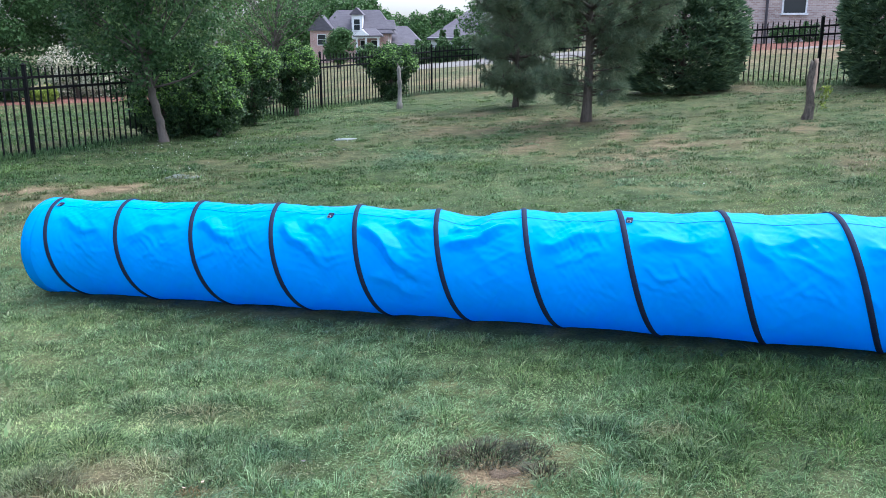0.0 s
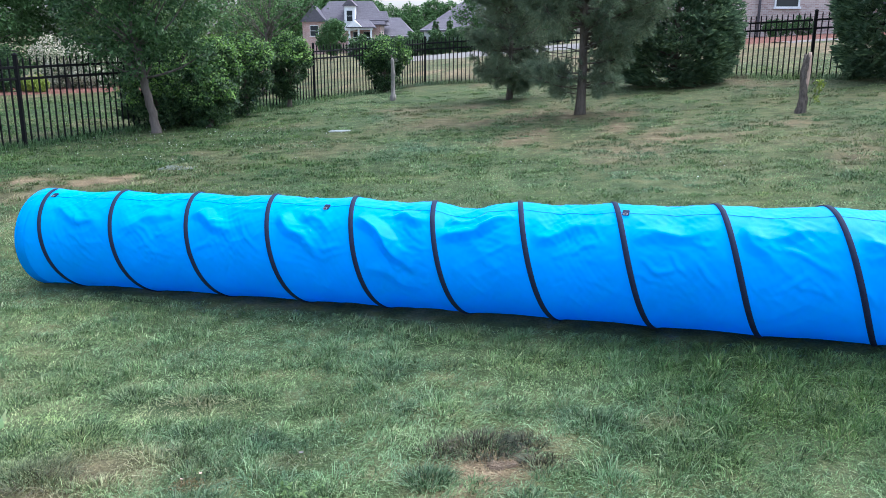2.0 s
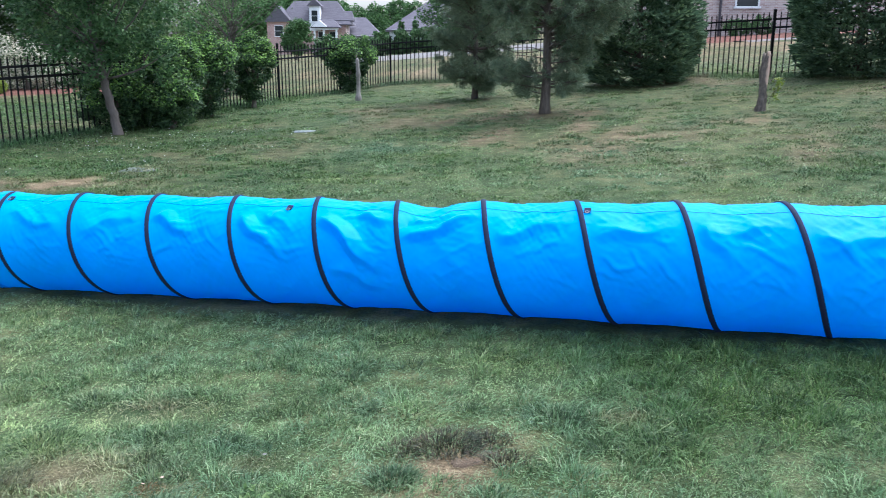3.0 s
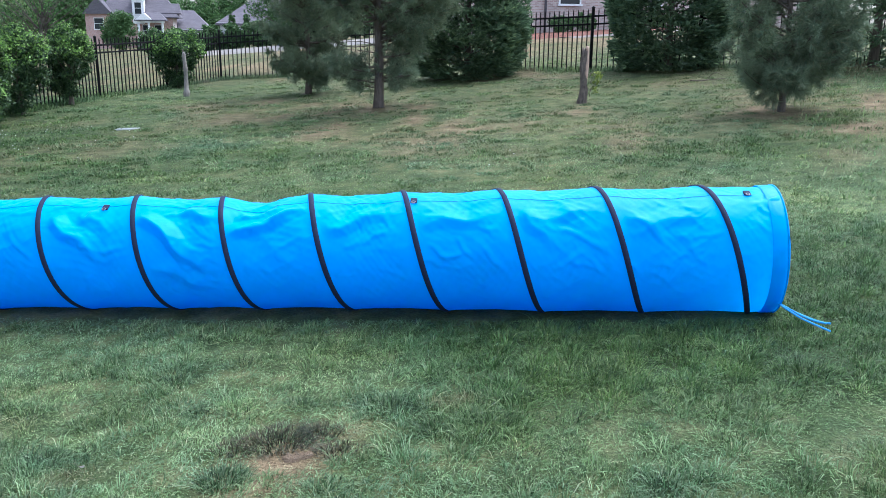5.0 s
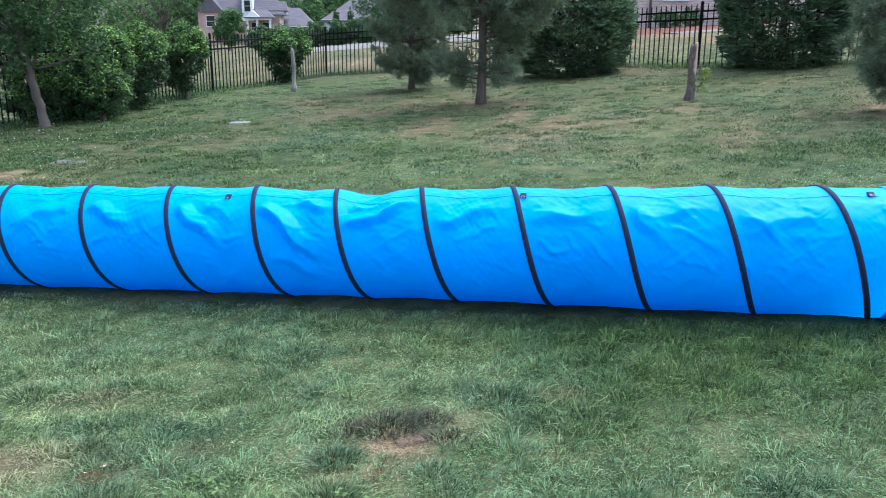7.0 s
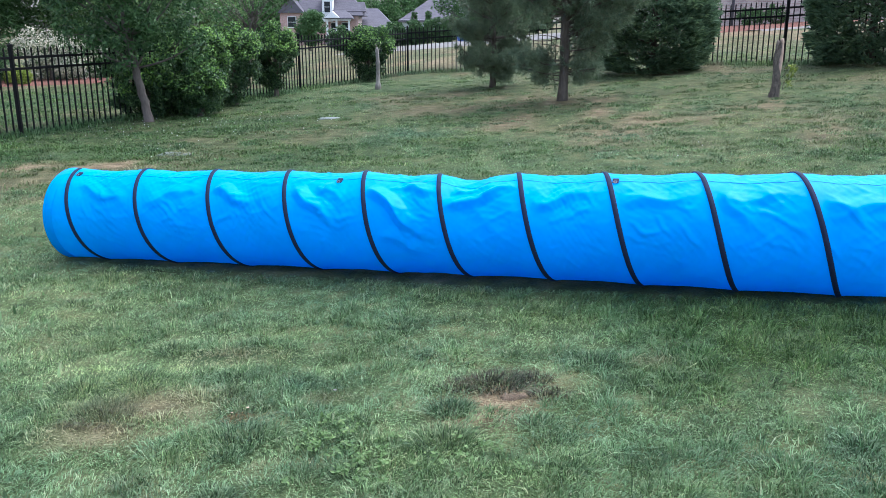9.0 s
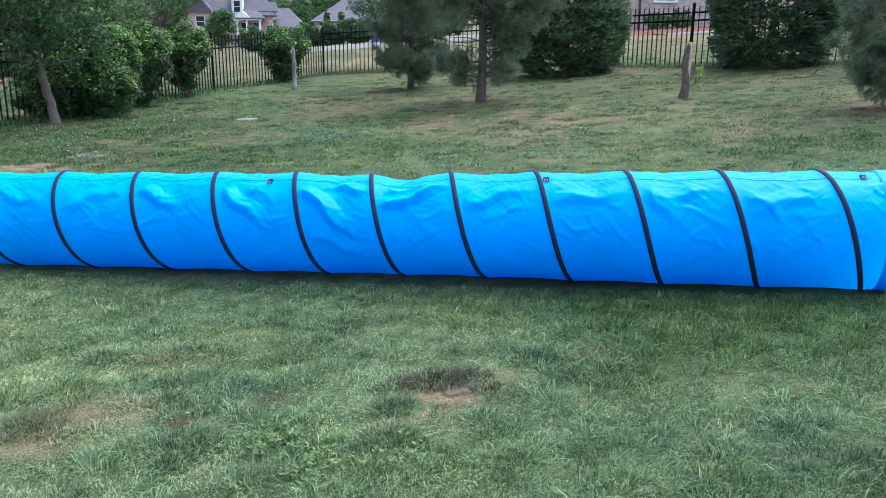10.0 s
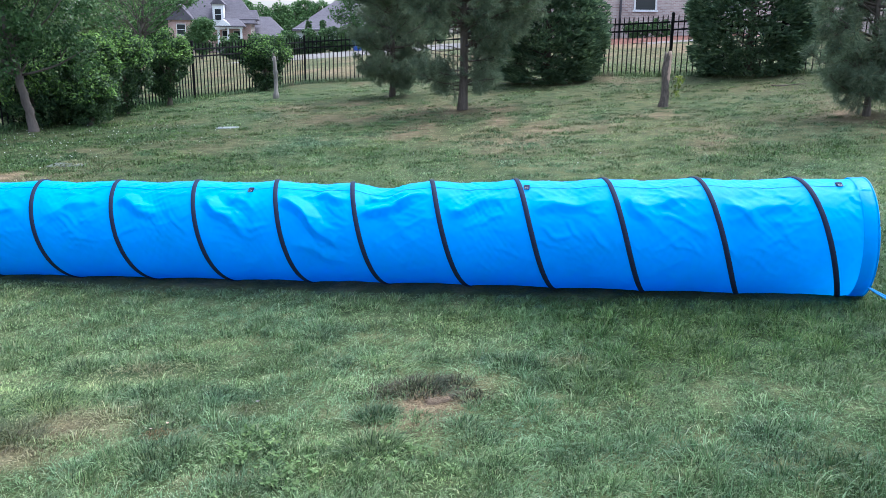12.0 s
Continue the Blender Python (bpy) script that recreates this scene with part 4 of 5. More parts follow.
leafy("round_shrub", -1.44, 21.0, [(0, 0, -0.05, 0.05), (0.02, 0, 0.4, 0.035), (0, 0, 0.95, 0.012)],
      [(0.05, 0, 0.95, 0.58, 0.5, 0.36), (-0.25, 0, 0.75, 0.36, 0.35, 0.32), (0.0, 0, 0.5, 0.4, 0.38, 0.34), (0.02, 0, 0.25, 0.22, 0.22, 0.22)], 120, 80, 0.07, 0.15, LEAF_BUSH, BARK, "rounded glossy green shrub on a short stem", "shrub", 56, limbs=10, growth=LEAF_NEW)

# ---- old stumps and lids on the lawn ----
def broken_trunk():
    x, y = 4.95, 11.6
    root = empty("broken_trunk", Matrix.Translation((x, y, tz(x, y))), "leaning broken tree trunk with stripped pinkish wood", "tree stump")
    rs = np.random.RandomState(61)
    z = np.linspace(-0.08, 0.78, 16)
    p = np.stack([0.03 * z + 0.012 * np.sin(9 * z), 0.02 * z, z], -1)
    v, f = sweep(p, np.linspace(0.062, 0.046, 16) * (1 + 0.3 * np.exp(-np.maximum(z, 0) / 0.07)), 14)
    v[:-2] += rs.normal(size=(len(v) - 2, 3)) * 0.006
    top = v[:, 2] > 0.7
    v[top, 2] += 0.09 * np.sin(60 * v[top, 0] + 1) * np.sign(rs.normal(size=top.sum())) * 0.6
    part("trunk", mesh_np("trunk", v, f, SNAG), None, root)
    t = np.linspace(0, 1, 14)
    zz = 0.26 + 0.56 * t
    ang = -1.1 + 0.3 * np.sin(3 * t)
    c = np.stack([0.03 * zz + 0.04 * np.cos(ang), 0.02 * zz + 0.034 * np.sin(ang), zz], -1)
    v, f = sweep(c, 0.008 + 0.018 * np.sin(np.pi * (0.2 + 0.8 * t)) + 0.012 * t, 8)
    part("stripped_wood", mesh_np("stripped_wood", v, f, BARE_WOOD), None, root, "bare pinkish wood")
    v, f = joined([limb((0.1, -0.03, 0.1 + 0.1 * k), (0.18 + 0.03 * (k % 3), -0.08 + 0.03 * k, 0.3 + 0.09 * k), 0.005, 0.002, rs, 0.1, 5, 4) for k in range(4)])
    part("shoot", mesh_np("shoot", v, f, BARK), None, root)
    v, f = leaves([(0.18, -0.05, 0.42), (0.2, -0.02, 0.32), (0.16, -0.06, 0.2), (0.24, -0.03, 0.4)], 0.07, 22, 0.05, rs, 0.4, 0.6)
    part("shoot_leaves", mesh_np("shoot_leaves", v, f, LEAF_LIME, False), None, root, "yellow-green young leaves")


def garden_post():
    x, y = -1.06, 18.19
    root = empty("wooden_post", Matrix.Translation((x, y, tz(x, y))), "weathered grey wooden post with a flared foot", "post")
    z = np.array([-0.1, 0.0, 0.05, 0.12, 0.14, 0.5, 0.55, 0.58, 0.62, 0.86, 0.9])
    r = np.array([0.06, 0.06, 0.075, 0.065, 0.045, 0.04, 0.052, 0.052, 0.038, 0.038, 0.016])
    v, f = sweep(np.stack([0.012 * np.sin(4 * z), 0 * z, z], -1), r, 10)
    part("shaft", mesh_np("shaft", v, f, GREY_WOOD), None, root)
    v, f = limb((0.0, 0, 0.84), (-0.03, 0.02, 0.96), 0.018, 0.012, np.random.RandomState(2), 0.02, 5, 6)
    part("spike", mesh_np("spike", v, f, SNAG), None, root)


def ground_lid(x, y, w, d, mat, label, turn, up=0.008):
    root = empty("valve_box", pose(x, y, tz(x, y) + up, 0, 0, turn), label, "valve box")
    part("rim", box(bmesh.new(), -w / 2, w / 2, -d / 2, d / 2, -0.05, 0.004, 0.003), mat, root)
    part("lid", box(bmesh.new(), -w / 2 + 0.03, w / 2 - 0.03, -d / 2 + 0.03, d / 2 - 0.03, 0.002, 0.008, 0.002), mat, root)


def fallen_twig():
    rs = np.random.RandomState(8)
    x, y = 7.6, 12.6
    v, f = joined([limb((-0.35, 0, 0.03), (0.35, 0.12, 0.05), 0.014, 0.006, rs, 0.06), limb((0.0, 0.05, 0.06), (0.2, -0.1, 0.1), 0.007, 0.003, rs)])
    tagged(new("fallen_twig", mesh_np("fallen_twig", v, f, SNAG)), "short dry fallen twig on the grass", "twig").matrix_basis = Matrix.Translation((x, y, tz(x, y)))


broken_trunk()
garden_post()
ground_lid(-1.56, 12.88, 0.38, 0.22, STONE, "pale plastic valve box lid set in the grass", 8, 0.001)
ground_lid(-3.04, 9.63, 0.42, 0.3, LID, "grey green valve box lid sunk in the grass", -5, -0.002)
fallen_twig()

# ---- houses ----
def window_on(parent, x, z, w, h, y, mullions=1):
    """A window in a wall that faces -y, with its frame, sill and panes."""
    bm = bmesh.new()
    for a, b, c, d in ((x - w / 2 - 0.07, x + w / 2 + 0.07, z + h, z + h + 0.09), (x - w / 2 - 0.07, x - w / 2, z, z + h), (x + w / 2, x + w / 2 + 0.07, z, z + h)):
        box(bm, a, b, y - 0.05, y + 0.1, c, d)
    box(bm, x - w / 2, x + w / 2, y - 0.02, y + 0.06, z + h / 2 - 0.03, z + h / 2 + 0.03)
    win = part("window", bm, WHITE, parent)
    part("sill", boxed(x - w / 2 - 0.12, x + w / 2 + 0.12, y - 0.12, y + 0.08, z - 0.1, z), WHITE, win)
    for k in (0, 1):
        part("pane", boxed(x - w / 2, x + w / 2, y + 0.0, y + 0.02, z + k * h / 2 + 0.03 * k, z + (k + 1) * h / 2 - 0.03 * (1 - k)), GLASS, win)


def roof_mesh(x0, x1, y0, y1, z0, z1, inset, over=0.35):
    """A hipped roof (inset > 0) or a gable roof with its ridge along x."""
    x0, x1, y0, y1 = x0 - over, x1 + over, y0 - over, y1 + over
    ym = (y0 + y1) / 2
    v = [(x0, y0, z0), (x1, y0, z0), (x1, y1, z0), (x0, y1, z0), (x0 + inset, ym, z1), (x1 - inset, ym, z1)]
    v += [(a, b, c - 0.16) for a, b, c in v[:4]]
    bm = bmesh.new()
    q = [bm.verts.new(p) for p in v]
    for f in ((0, 1, 5, 4), (1, 2, 5), (2, 3, 4, 5), (3, 0, 4), (0, 6, 7, 1), (1, 7, 8, 2), (2, 8, 9, 3), (3, 9, 6, 0), (9, 8, 7, 6)):
        bm.faces.new([q[k] for k in f])
    return bm


def porch_house():
    root = empty("house", pose(-11.4, 91, 0.5) @ Matrix.Diagonal((0.68, 0.68, 0.68, 1)), "pale two-storey house with brick gable and white porch", "house")
    part("wall", boxed(-4.7, 7, 0, 9, -2.2, 3.0), BRICK_RED, root, "rose brick")
    part("roof", roof_mesh(-3.6, 7.6, 0, 9, 3.0, 6.6, 2.5), SHINGLE, root)
    wing = part("brick_wing", boxed(-4.9, -1.4, -1.5, 2, -2.2, 3.4), BRICK_RED, root, "rose brick wing")
    bm = bmesh.new()
    q = [bm.verts.new(p) for p in ((-5.2, -1.9, 3.3), (-1.1, -1.9, 3.3), (-3.15, -1.9, 5.7), (-5.2, 3, 3.3), (-1.1, 3, 3.3), (-3.15, 3, 5.7))]
    for f in ((0, 1, 2), (3, 5, 4), (0, 2, 5, 3), (1, 4, 5, 2), (0, 3, 4, 1)):
        bm.faces.new([q[k] for k in f])
    part("gable_roof", bm, SHINGLE, root)
    window_on(wing, -3.1, 1.2, 1.2, 1.5, -1.52)
    tower = part("bay", boxed(1.5, 3.1, -0.6, 2, 2.0, 5.8), WHITE, root, "white upper bay")
    window_on(tower, 2.3, 3.4, 0.9, 1.6, -0.62)
    bm = bmesh.new()
    q = [bm.verts.new(p) for p in ((1.2, -1, 5.7), (3.4, -1, 5.7), (2.3, -1, 6.8), (1.2, 3, 5.7), (3.4, 3, 5.7), (2.3, 3, 6.8))]
    for f in ((0, 1, 2), (3, 5, 4), (0, 2, 5, 3), (1, 4, 5, 2), (0, 3, 4, 1)):
        bm.faces.new([q[k] for k in f])
    part("bay_roof", bm, SHINGLE, root)
    porch = part("porch_floor", boxed(2.2, 6.2, -3.6, 0, -2.2, -0.2), CONCRETE, root)
    for cx in (2.5, 3.9, 5.8):
        bm = box(bmesh.new(), cx - 0.14, cx + 0.14, -3.4, -3.1, -0.2, 2.15, 0.02)
        box(bm, cx - 0.19, cx + 0.19, -3.45, -3.05, -0.2, 0.0, 0.02)
        part("column", bm, WHITE, porch)
    part("porch_beam", boxed(2.25, 6.1, -3.5, -3.0, 2.15, 2.5), WHITE, porch)
    part("porch_roof", roof_mesh(2.3, 6.1, -3.5, 1.0, 2.55, 3.7, 1.2, 0.3), SHINGLE, porch)
    bm = bmesh.new()
    q = [bm.verts.new(p) for p in ((2.1, -3.9, 2.55), (4.5, -3.9, 2.55), (3.3, -3.9, 3.55), (2.1, -1.5, 2.55), (4.5, -1.5, 2.55), (3.3, -1.5, 3.55))]
    for f in ((0, 1, 2), (3, 5, 4), (0, 2, 5, 3), (1, 4, 5, 2), (0, 3, 4, 1)):
        bm.faces.new([q[k] for k in f])
    part("pediment", bm, WHITE, porch)
    for wx in (3.2, 4.9):
        window_on(root, wx, 0.2, 0.9, 1.6, -0.02)
    part("dormer", roof_mesh(5.2, 8.0, 0.5, 4, 3.6, 5.0, 0.3, 0.2), SHINGLE, root)


def hip_house(x, y, w, d, z, eave, ridge, inset, wins, label, wall):
    root = empty("house", pose(x, y, z), label, "house")
    part("wall", boxed(-w / 2, w / 2, 0, d, -1, eave), wall, root)
    part("eave_board", boxed(-w / 2 - 0.3, w / 2 + 0.3, -0.3, -0.22, eave - 0.14, eave + 0.05), WHITE, root)
    part("roof", roof_mesh(-w / 2, w / 2, 0, d, eave, ridge, inset), SHINGLE, root)
    for wx, wz, ww, wh in wins:
        window_on(root, wx, wz, ww, wh, -0.02)


def brick_house():
    x, y = 18.2, 38.5
    root = empty("house", pose(x, y, 0, 0, 0, -6), "pink and grey brick house with white window trim", "house")
    part("wall", boxed(-6.2, 9, 0, 8, 0.6, 6.2), BRICK, root)
    part("roof", roof_mesh(-6.2, 9, 0, 8, 6.2, 9.6, 3), SHINGLE, root)
    part("wing_wall", boxed(-9.5, -4.1, 1.0, 7, 0.6, 5.6), BRICK, root)
    v, f = sweep([(-4.0, -0.1, 1.3), (-4.0, -0.1, 6.1)], 0.06, 8)
    part("downspout", mesh_np("downspout", v, f, SHINGLE), None, root)
    for wx in (-2.8, 1.2, 5.0):
        window_on(root, wx, 2.75, 0.95, 1.7, -0.02)


porch_house()
hip_house(2.8, 76, 9.0, 9, -0.4, 2.3, 4.9, 3.9, [(-3.3, 0.6, 0.8, 1.3), (-0.3, 0.6, 0.8, 1.3), (1.6, 0.6, 0.8, 1.3), (3.4, 0.6, 0.8, 1.3)], "low house with a grey hipped roof and white eaves", SIDING)
hip_house(-6.6, 96, 6.5, 8, -0.6, 1.9, 4.0, 2.0, [(-1, 0.4, 0.9, 1.1)], "distant grey-roofed house behind the hedge", SIDING)
brick_house()


def covered_grill():
    x, y = 17.0, 35.6
    root = empty("covered_grill", pose(x, y, tz(x, y) + 0.05), "dark cloth-covered grill beside the brick house", "grill")
    t = np.linspace(0, np.pi, 12)
    prof = np.concatenate([[(-0.6, 0)], np.stack([-0.6 * np.cos(t), 0.75 + 0.35 * np.sin(t)], -1), [(0.6, 0)]])
    bm = bmesh.new()
    rings = [[bm.verts.new((a, yy, b)) for a, b in prof] for yy in (-0.3, 0.3)]
    n = len(prof)
    for k in range(n):
        bm.faces.new((rings[0][k], rings[0][(k + 1) % n], rings[1][(k + 1) % n], rings[1][k]))
    bm.faces.new(rings[0][::-1])
    bm.faces.new(rings[1])
    bmesh.ops.bevel(bm, geom=bm.edges[:], offset=0.02, segments=1, affect="EDGES")
    part("cover", bm, DARK, root)


covered_grill()


def plastic_bin():
    """A wheeled-bin shape: tapered tub, rim and domed lid."""
    x, y = 2.35, 50.6
    root = empty("plastic_bin", pose(x, y, tz(x, y) + 0.03, 0, 0, 12), "blue plastic bin with a pale lid beside the hedge", "bin")
    bm = bmesh.new()
    bmesh.ops.create_cone(bm, cap_ends=True, segments=20, radius1=0.24, radius2=0.31, depth=0.72, matrix=pose(0, 0, 0.38))
    bmesh.ops.bevel(bm, geom=bm.edges[:], offset=0.015, segments=1, affect="EDGES")
    part("tub", bm, BIN_BLUE, root)
    a = np.linspace(0, 2 * np.pi, 25)
    v, f = sweep(np.stack([0.315 * np.cos(a), 0.315 * np.sin(a), 0 * a + 0.735], -1), 0.018, 6, False)
    part("rim", mesh_np("rim", v, f, BIN_BLUE), None, root)
    bm = bmesh.new()
    bmesh.ops.create_uvsphere(bm, u_segments=20, v_segments=10, radius=0.31, matrix=Matrix.Translation((0, 0, 0.745)) @ Matrix.Diagonal((1, 1, 0.3, 1)))
    part("lid", bm, SIDING, root, "pale grey domed lid")


plastic_bin()

# ---- shrubs and trees beyond the fence ----
for k, (sx, sy, sr, sh) in enumerate([(14.1, 36.3, 0.55, 0.85), (15.2, 36.5, 0.6, 0.9), (12.3, 36.0, 0.35, 0.5), (19.0, 37.0, 0.6, 0.9)]):
    leafy("clipped_shrub", sx, sy, [(0, 0, -0.05, 0.04), (0, 0, 0.5 * sh, 0.01)], [(0, 0, 0.5 * sh, sr, sr, 0.5 * sh)], 60, 60, 0.08, 0.14, LEAF_MID, BARK,
          "small clipped dark green shrub in mulch", "shrub", 70 + k, "shrubs by the brick house", limbs=5)
for k in range(9):
    sx = -5.2 + 1.55 * k
    leafy("tall_hedge", sx, 54.5 - 0.12 * k, [(0, 0, -0.05, 0.05), (0, 0, 1.0, 0.01)], [(0, 0, 0.75, 0.95, 0.7, 0.75), (0.3, 0, 0.6, 0.8, 0.6, 0.6)], 70, 36, 0.22, 0.26, LEAF_DARK, BARK,
          "dark green hedge section beside the driveway", "hedge", 90 + k, "hedge by the driveway", limbs=5)
for k, (sx, sy, sh) in enumerate([(-0.55, 66, 2.5), (0.52, 66.3, 2.4)]):
    leafy("columnar_tree", sx, sy, [(0, 0, -0.05, 0.07), (0, 0, 0.9 * sh, 0.01)], [(0, 0, 0.35 * sh, 0.36, 0.36, 0.34 * sh), (0, 0, 0.65 * sh, 0.22, 0.22, 0.33 * sh)], 90, 60, 0.12, 0.14, LEAF_MID, BARK,
          "narrow pointed green tree before the far house", "tree", 110 + k, "pointed trees before the far house", limbs=6)
leafy("young_tree", -8.1, 62, [(0, 0, -0.05, 0.07), (0, 0, 1.0, 0.05), (0.1, 0, 2.4, 0.02)], [(0, 0, 1.4, 1.0, 0.95, 0.95), (0.2, 0, 2.1, 0.75, 0.7, 0.7)], 130, 60, 0.17, 0.36, LEAF_MID, BARK,
      "round young tree before the porch house", "tree", 121)
leafy("shade_tree", 1.62, 24.5, [(0, 0, -0.05, 0.1), (0, 0, 1.2, 0.08), (0.1, 0, 4, 0.03)], [(-0.3, 0, 1.75, 0.9, 0.85, 1.3), (0.2, 0, 3.4, 1.2, 1.2, 1.3)], 210, 70, 0.085, 0.28, LEAF_MID, BARK,
      "bright green leafy tree behind the bushy pine", "tree", 122)
leafy("open_tree", -4.6, 21.6, [(0, 0, -0.05, 0.06), (0.1, 0, 0.9, 0.045), (0.3, 0, 2.2, 0.03), (0.5, 0, 3.6, 0.012)], [(0.1, 0, 2.4, 1.2, 1.0, 0.9), (0.8, 0, 2.7, 0.9, 0.8, 0.8), (-0.7, 0, 2.2, 0.8, 0.8, 0.9)], 150, 26, 0.075, 0.3,
      LEAF_MID, PALE_BARK, "airy tree with thin bare branches and small leaves", "tree", 123, limbs=40)
leafy("flowering_shrub", -11.2, 25.4, [(0, 0, -0.05, 0.06), (0, 0, 1.6, 0.02)], [(-0.2, 0, 1.05, 0.75, 0.7, 0.6), (0.7, 0.3, 0.75, 0.8, 0.7, 0.6), (0.1, 0, 0.45, 0.9, 0.7, 0.4)], 170, 60, 0.075, 0.22, BLOSSOM, BARK, "large shrub covered in cream white blossom", "shrub", 124)
leafy("flowering_shrub", -7.0, 29.5, [(0, 0, -0.05, 0.06), (0, 0, 2.2, 0.02)], [(0, 0, 1.9, 0.7, 0.7, 0.6)], 70, 60, 0.1, 0.26, LEAF_PALE, BARK, "tall pale shrub behind the hedge", "shrub", 125)
for k, (sx, sy, sr) in enumerate([(-11.55, 24.0, 0.3), (-14.0, 23.2, 0.45), (-8.2, 24.5, 0.5)]):
    leafy("low_shrub", sx, sy, [(0, 0, -0.05, 0.03), (0, 0, 0.4, 0.01)], [(0, 0, sr * 0.8, sr, sr, sr * 0.8)], 60, 60, 0.07, 0.14, LEAF_LIME if k != 2 else LEAF_MID, BARK, "low yellow-green shrub in the mulch bed", "shrub", 130 + k, limbs=6)

for k, (sx, sy, sr, sh) in enumerate([(-12.75, 23.9, 0.75, 1.5), (-13.9, 24.6, 0.8, 1.7), (-14.9, 25.2, 0.9, 1.6), (-9.6, 26.8, 0.8, 1.4)]):
    leafy("dark_shrub", sx, sy, [(0, 0, -0.05, 0.06), (0, 0, 0.8 * sh, 0.02)], [(0, 0, 0.5 * sh, sr, sr, 0.5 * sh), (0.2, 0, 0.3 * sh, sr, sr, 0.3 * sh)], 110, 70, 0.09, 0.2, LEAF_BUSH, BARK,
          "dense dark evergreen shrub behind the fence", "shrub", 160 + k, "dark shrubs behind the fence", limbs=6)

BACK = leafy("garden_tree", -12.5, 30, [(0, 0, -0.1, 0.18), (0.1, 0, 2.0, 0.14), (0, 0, 6.5, 0.03)],
             [(0, 0, 3.2, 2.6, 2.4, 2.2), (1.3, 0, 4.4, 1.9, 1.8, 1.8), (-1.4, 0, 4.2, 1.9, 1.8, 1.9), (0.2, 0, 6.0, 1.7, 1.6, 1.6), (0.4, 0, 1.5, 2.0, 1.8, 1.2)], 420, 60, 0.14, 0.5, LEAF_MID, BARK,
             "tall dark green garden tree behind the fence", "tree", 140, "trees behind the fence", limbs=20)
BACK2 = leafy("garden_tree", -8.6, 33, [(0, 0, -0.1, 0.15), (0.1, 0, 1.8, 0.12), (0, 0, 5.5, 0.03)],
              [(0, 0, 3.0, 2.2, 2.2, 2.0), (1.0, 0, 4.2, 1.6, 1.5, 1.6), (-1.0, 0, 4.0, 1.7, 1.6, 1.6), (0.0, 0, 5.4, 1.4, 1.4, 1.3)], 340, 60, 0.14, 0.45, LEAF_PALE, BARK,
              "tall light green garden tree behind the fence", "tree", 141, "trees behind the fence", limbs=20)
for src, spots in ((BACK, [(-17, 31, 40, 1.1), (-12.6, 38, 90, 1.15), (-15.0, 27, 10, 0.9)]), (BACK2, [(-10.9, 28.8, 77, 0.85)])):
    for gx, gy, gt, gs in spots:
        copy_thing(src, pose(gx, gy, tz(gx, gy), 0, 0, gt) @ Matrix.Diagonal((gs, gs, gs, 1)))
FAR = leafy("far_tree", -24, 118, [(0, 0, -0.1, 0.25), (0, 0, 3, 0.2), (0, 0, 8.5, 0.05)],
            [(0, 0, 4.0, 3.6, 3.2, 3.0), (1.8, 0, 5.6, 2.4, 2.2, 2.2), (-1.8, 0, 5.0, 2.6, 2.4, 2.4), (0.3, 0, 7.4, 2.0, 2.0, 1.7)], 300, 18, 0.6, 0.7, LEAF_MID, BARK,
            "distant leafy tree behind the houses", "tree", 150, "woods behind the houses", limbs=10)
rs_far = np.random.RandomState(151)
for k in range(19):
    gx = -22 + 2.5 * k + rs_far.uniform(-1, 1)
    gy = 118 + rs_far.uniform(-6, 12)
    gs = rs_far.uniform(0.56, 0.76) if -12.5 < gx < 12 else rs_far.uniform(0.95, 1.15)
    copy_thing(FAR, pose(gx, gy, tz(gx, gy) - 0.6, 0, 0, rs_far.uniform(0, 360)) @ Matrix.Diagonal((gs, gs, gs, 1)))

# ---- grass ----
def near_axis(x, y):
    """Distance in plan from the tunnel's middle line, and the place along it."""
    d = np.array((AXD.x, AXD.y)) / math.hypot(AXD.x, AXD.y)
    px, py = x - AX0.x, y - AX0.y
    return px * d[1] * -1 + py * d[0], px * d[0] + py * d[1]


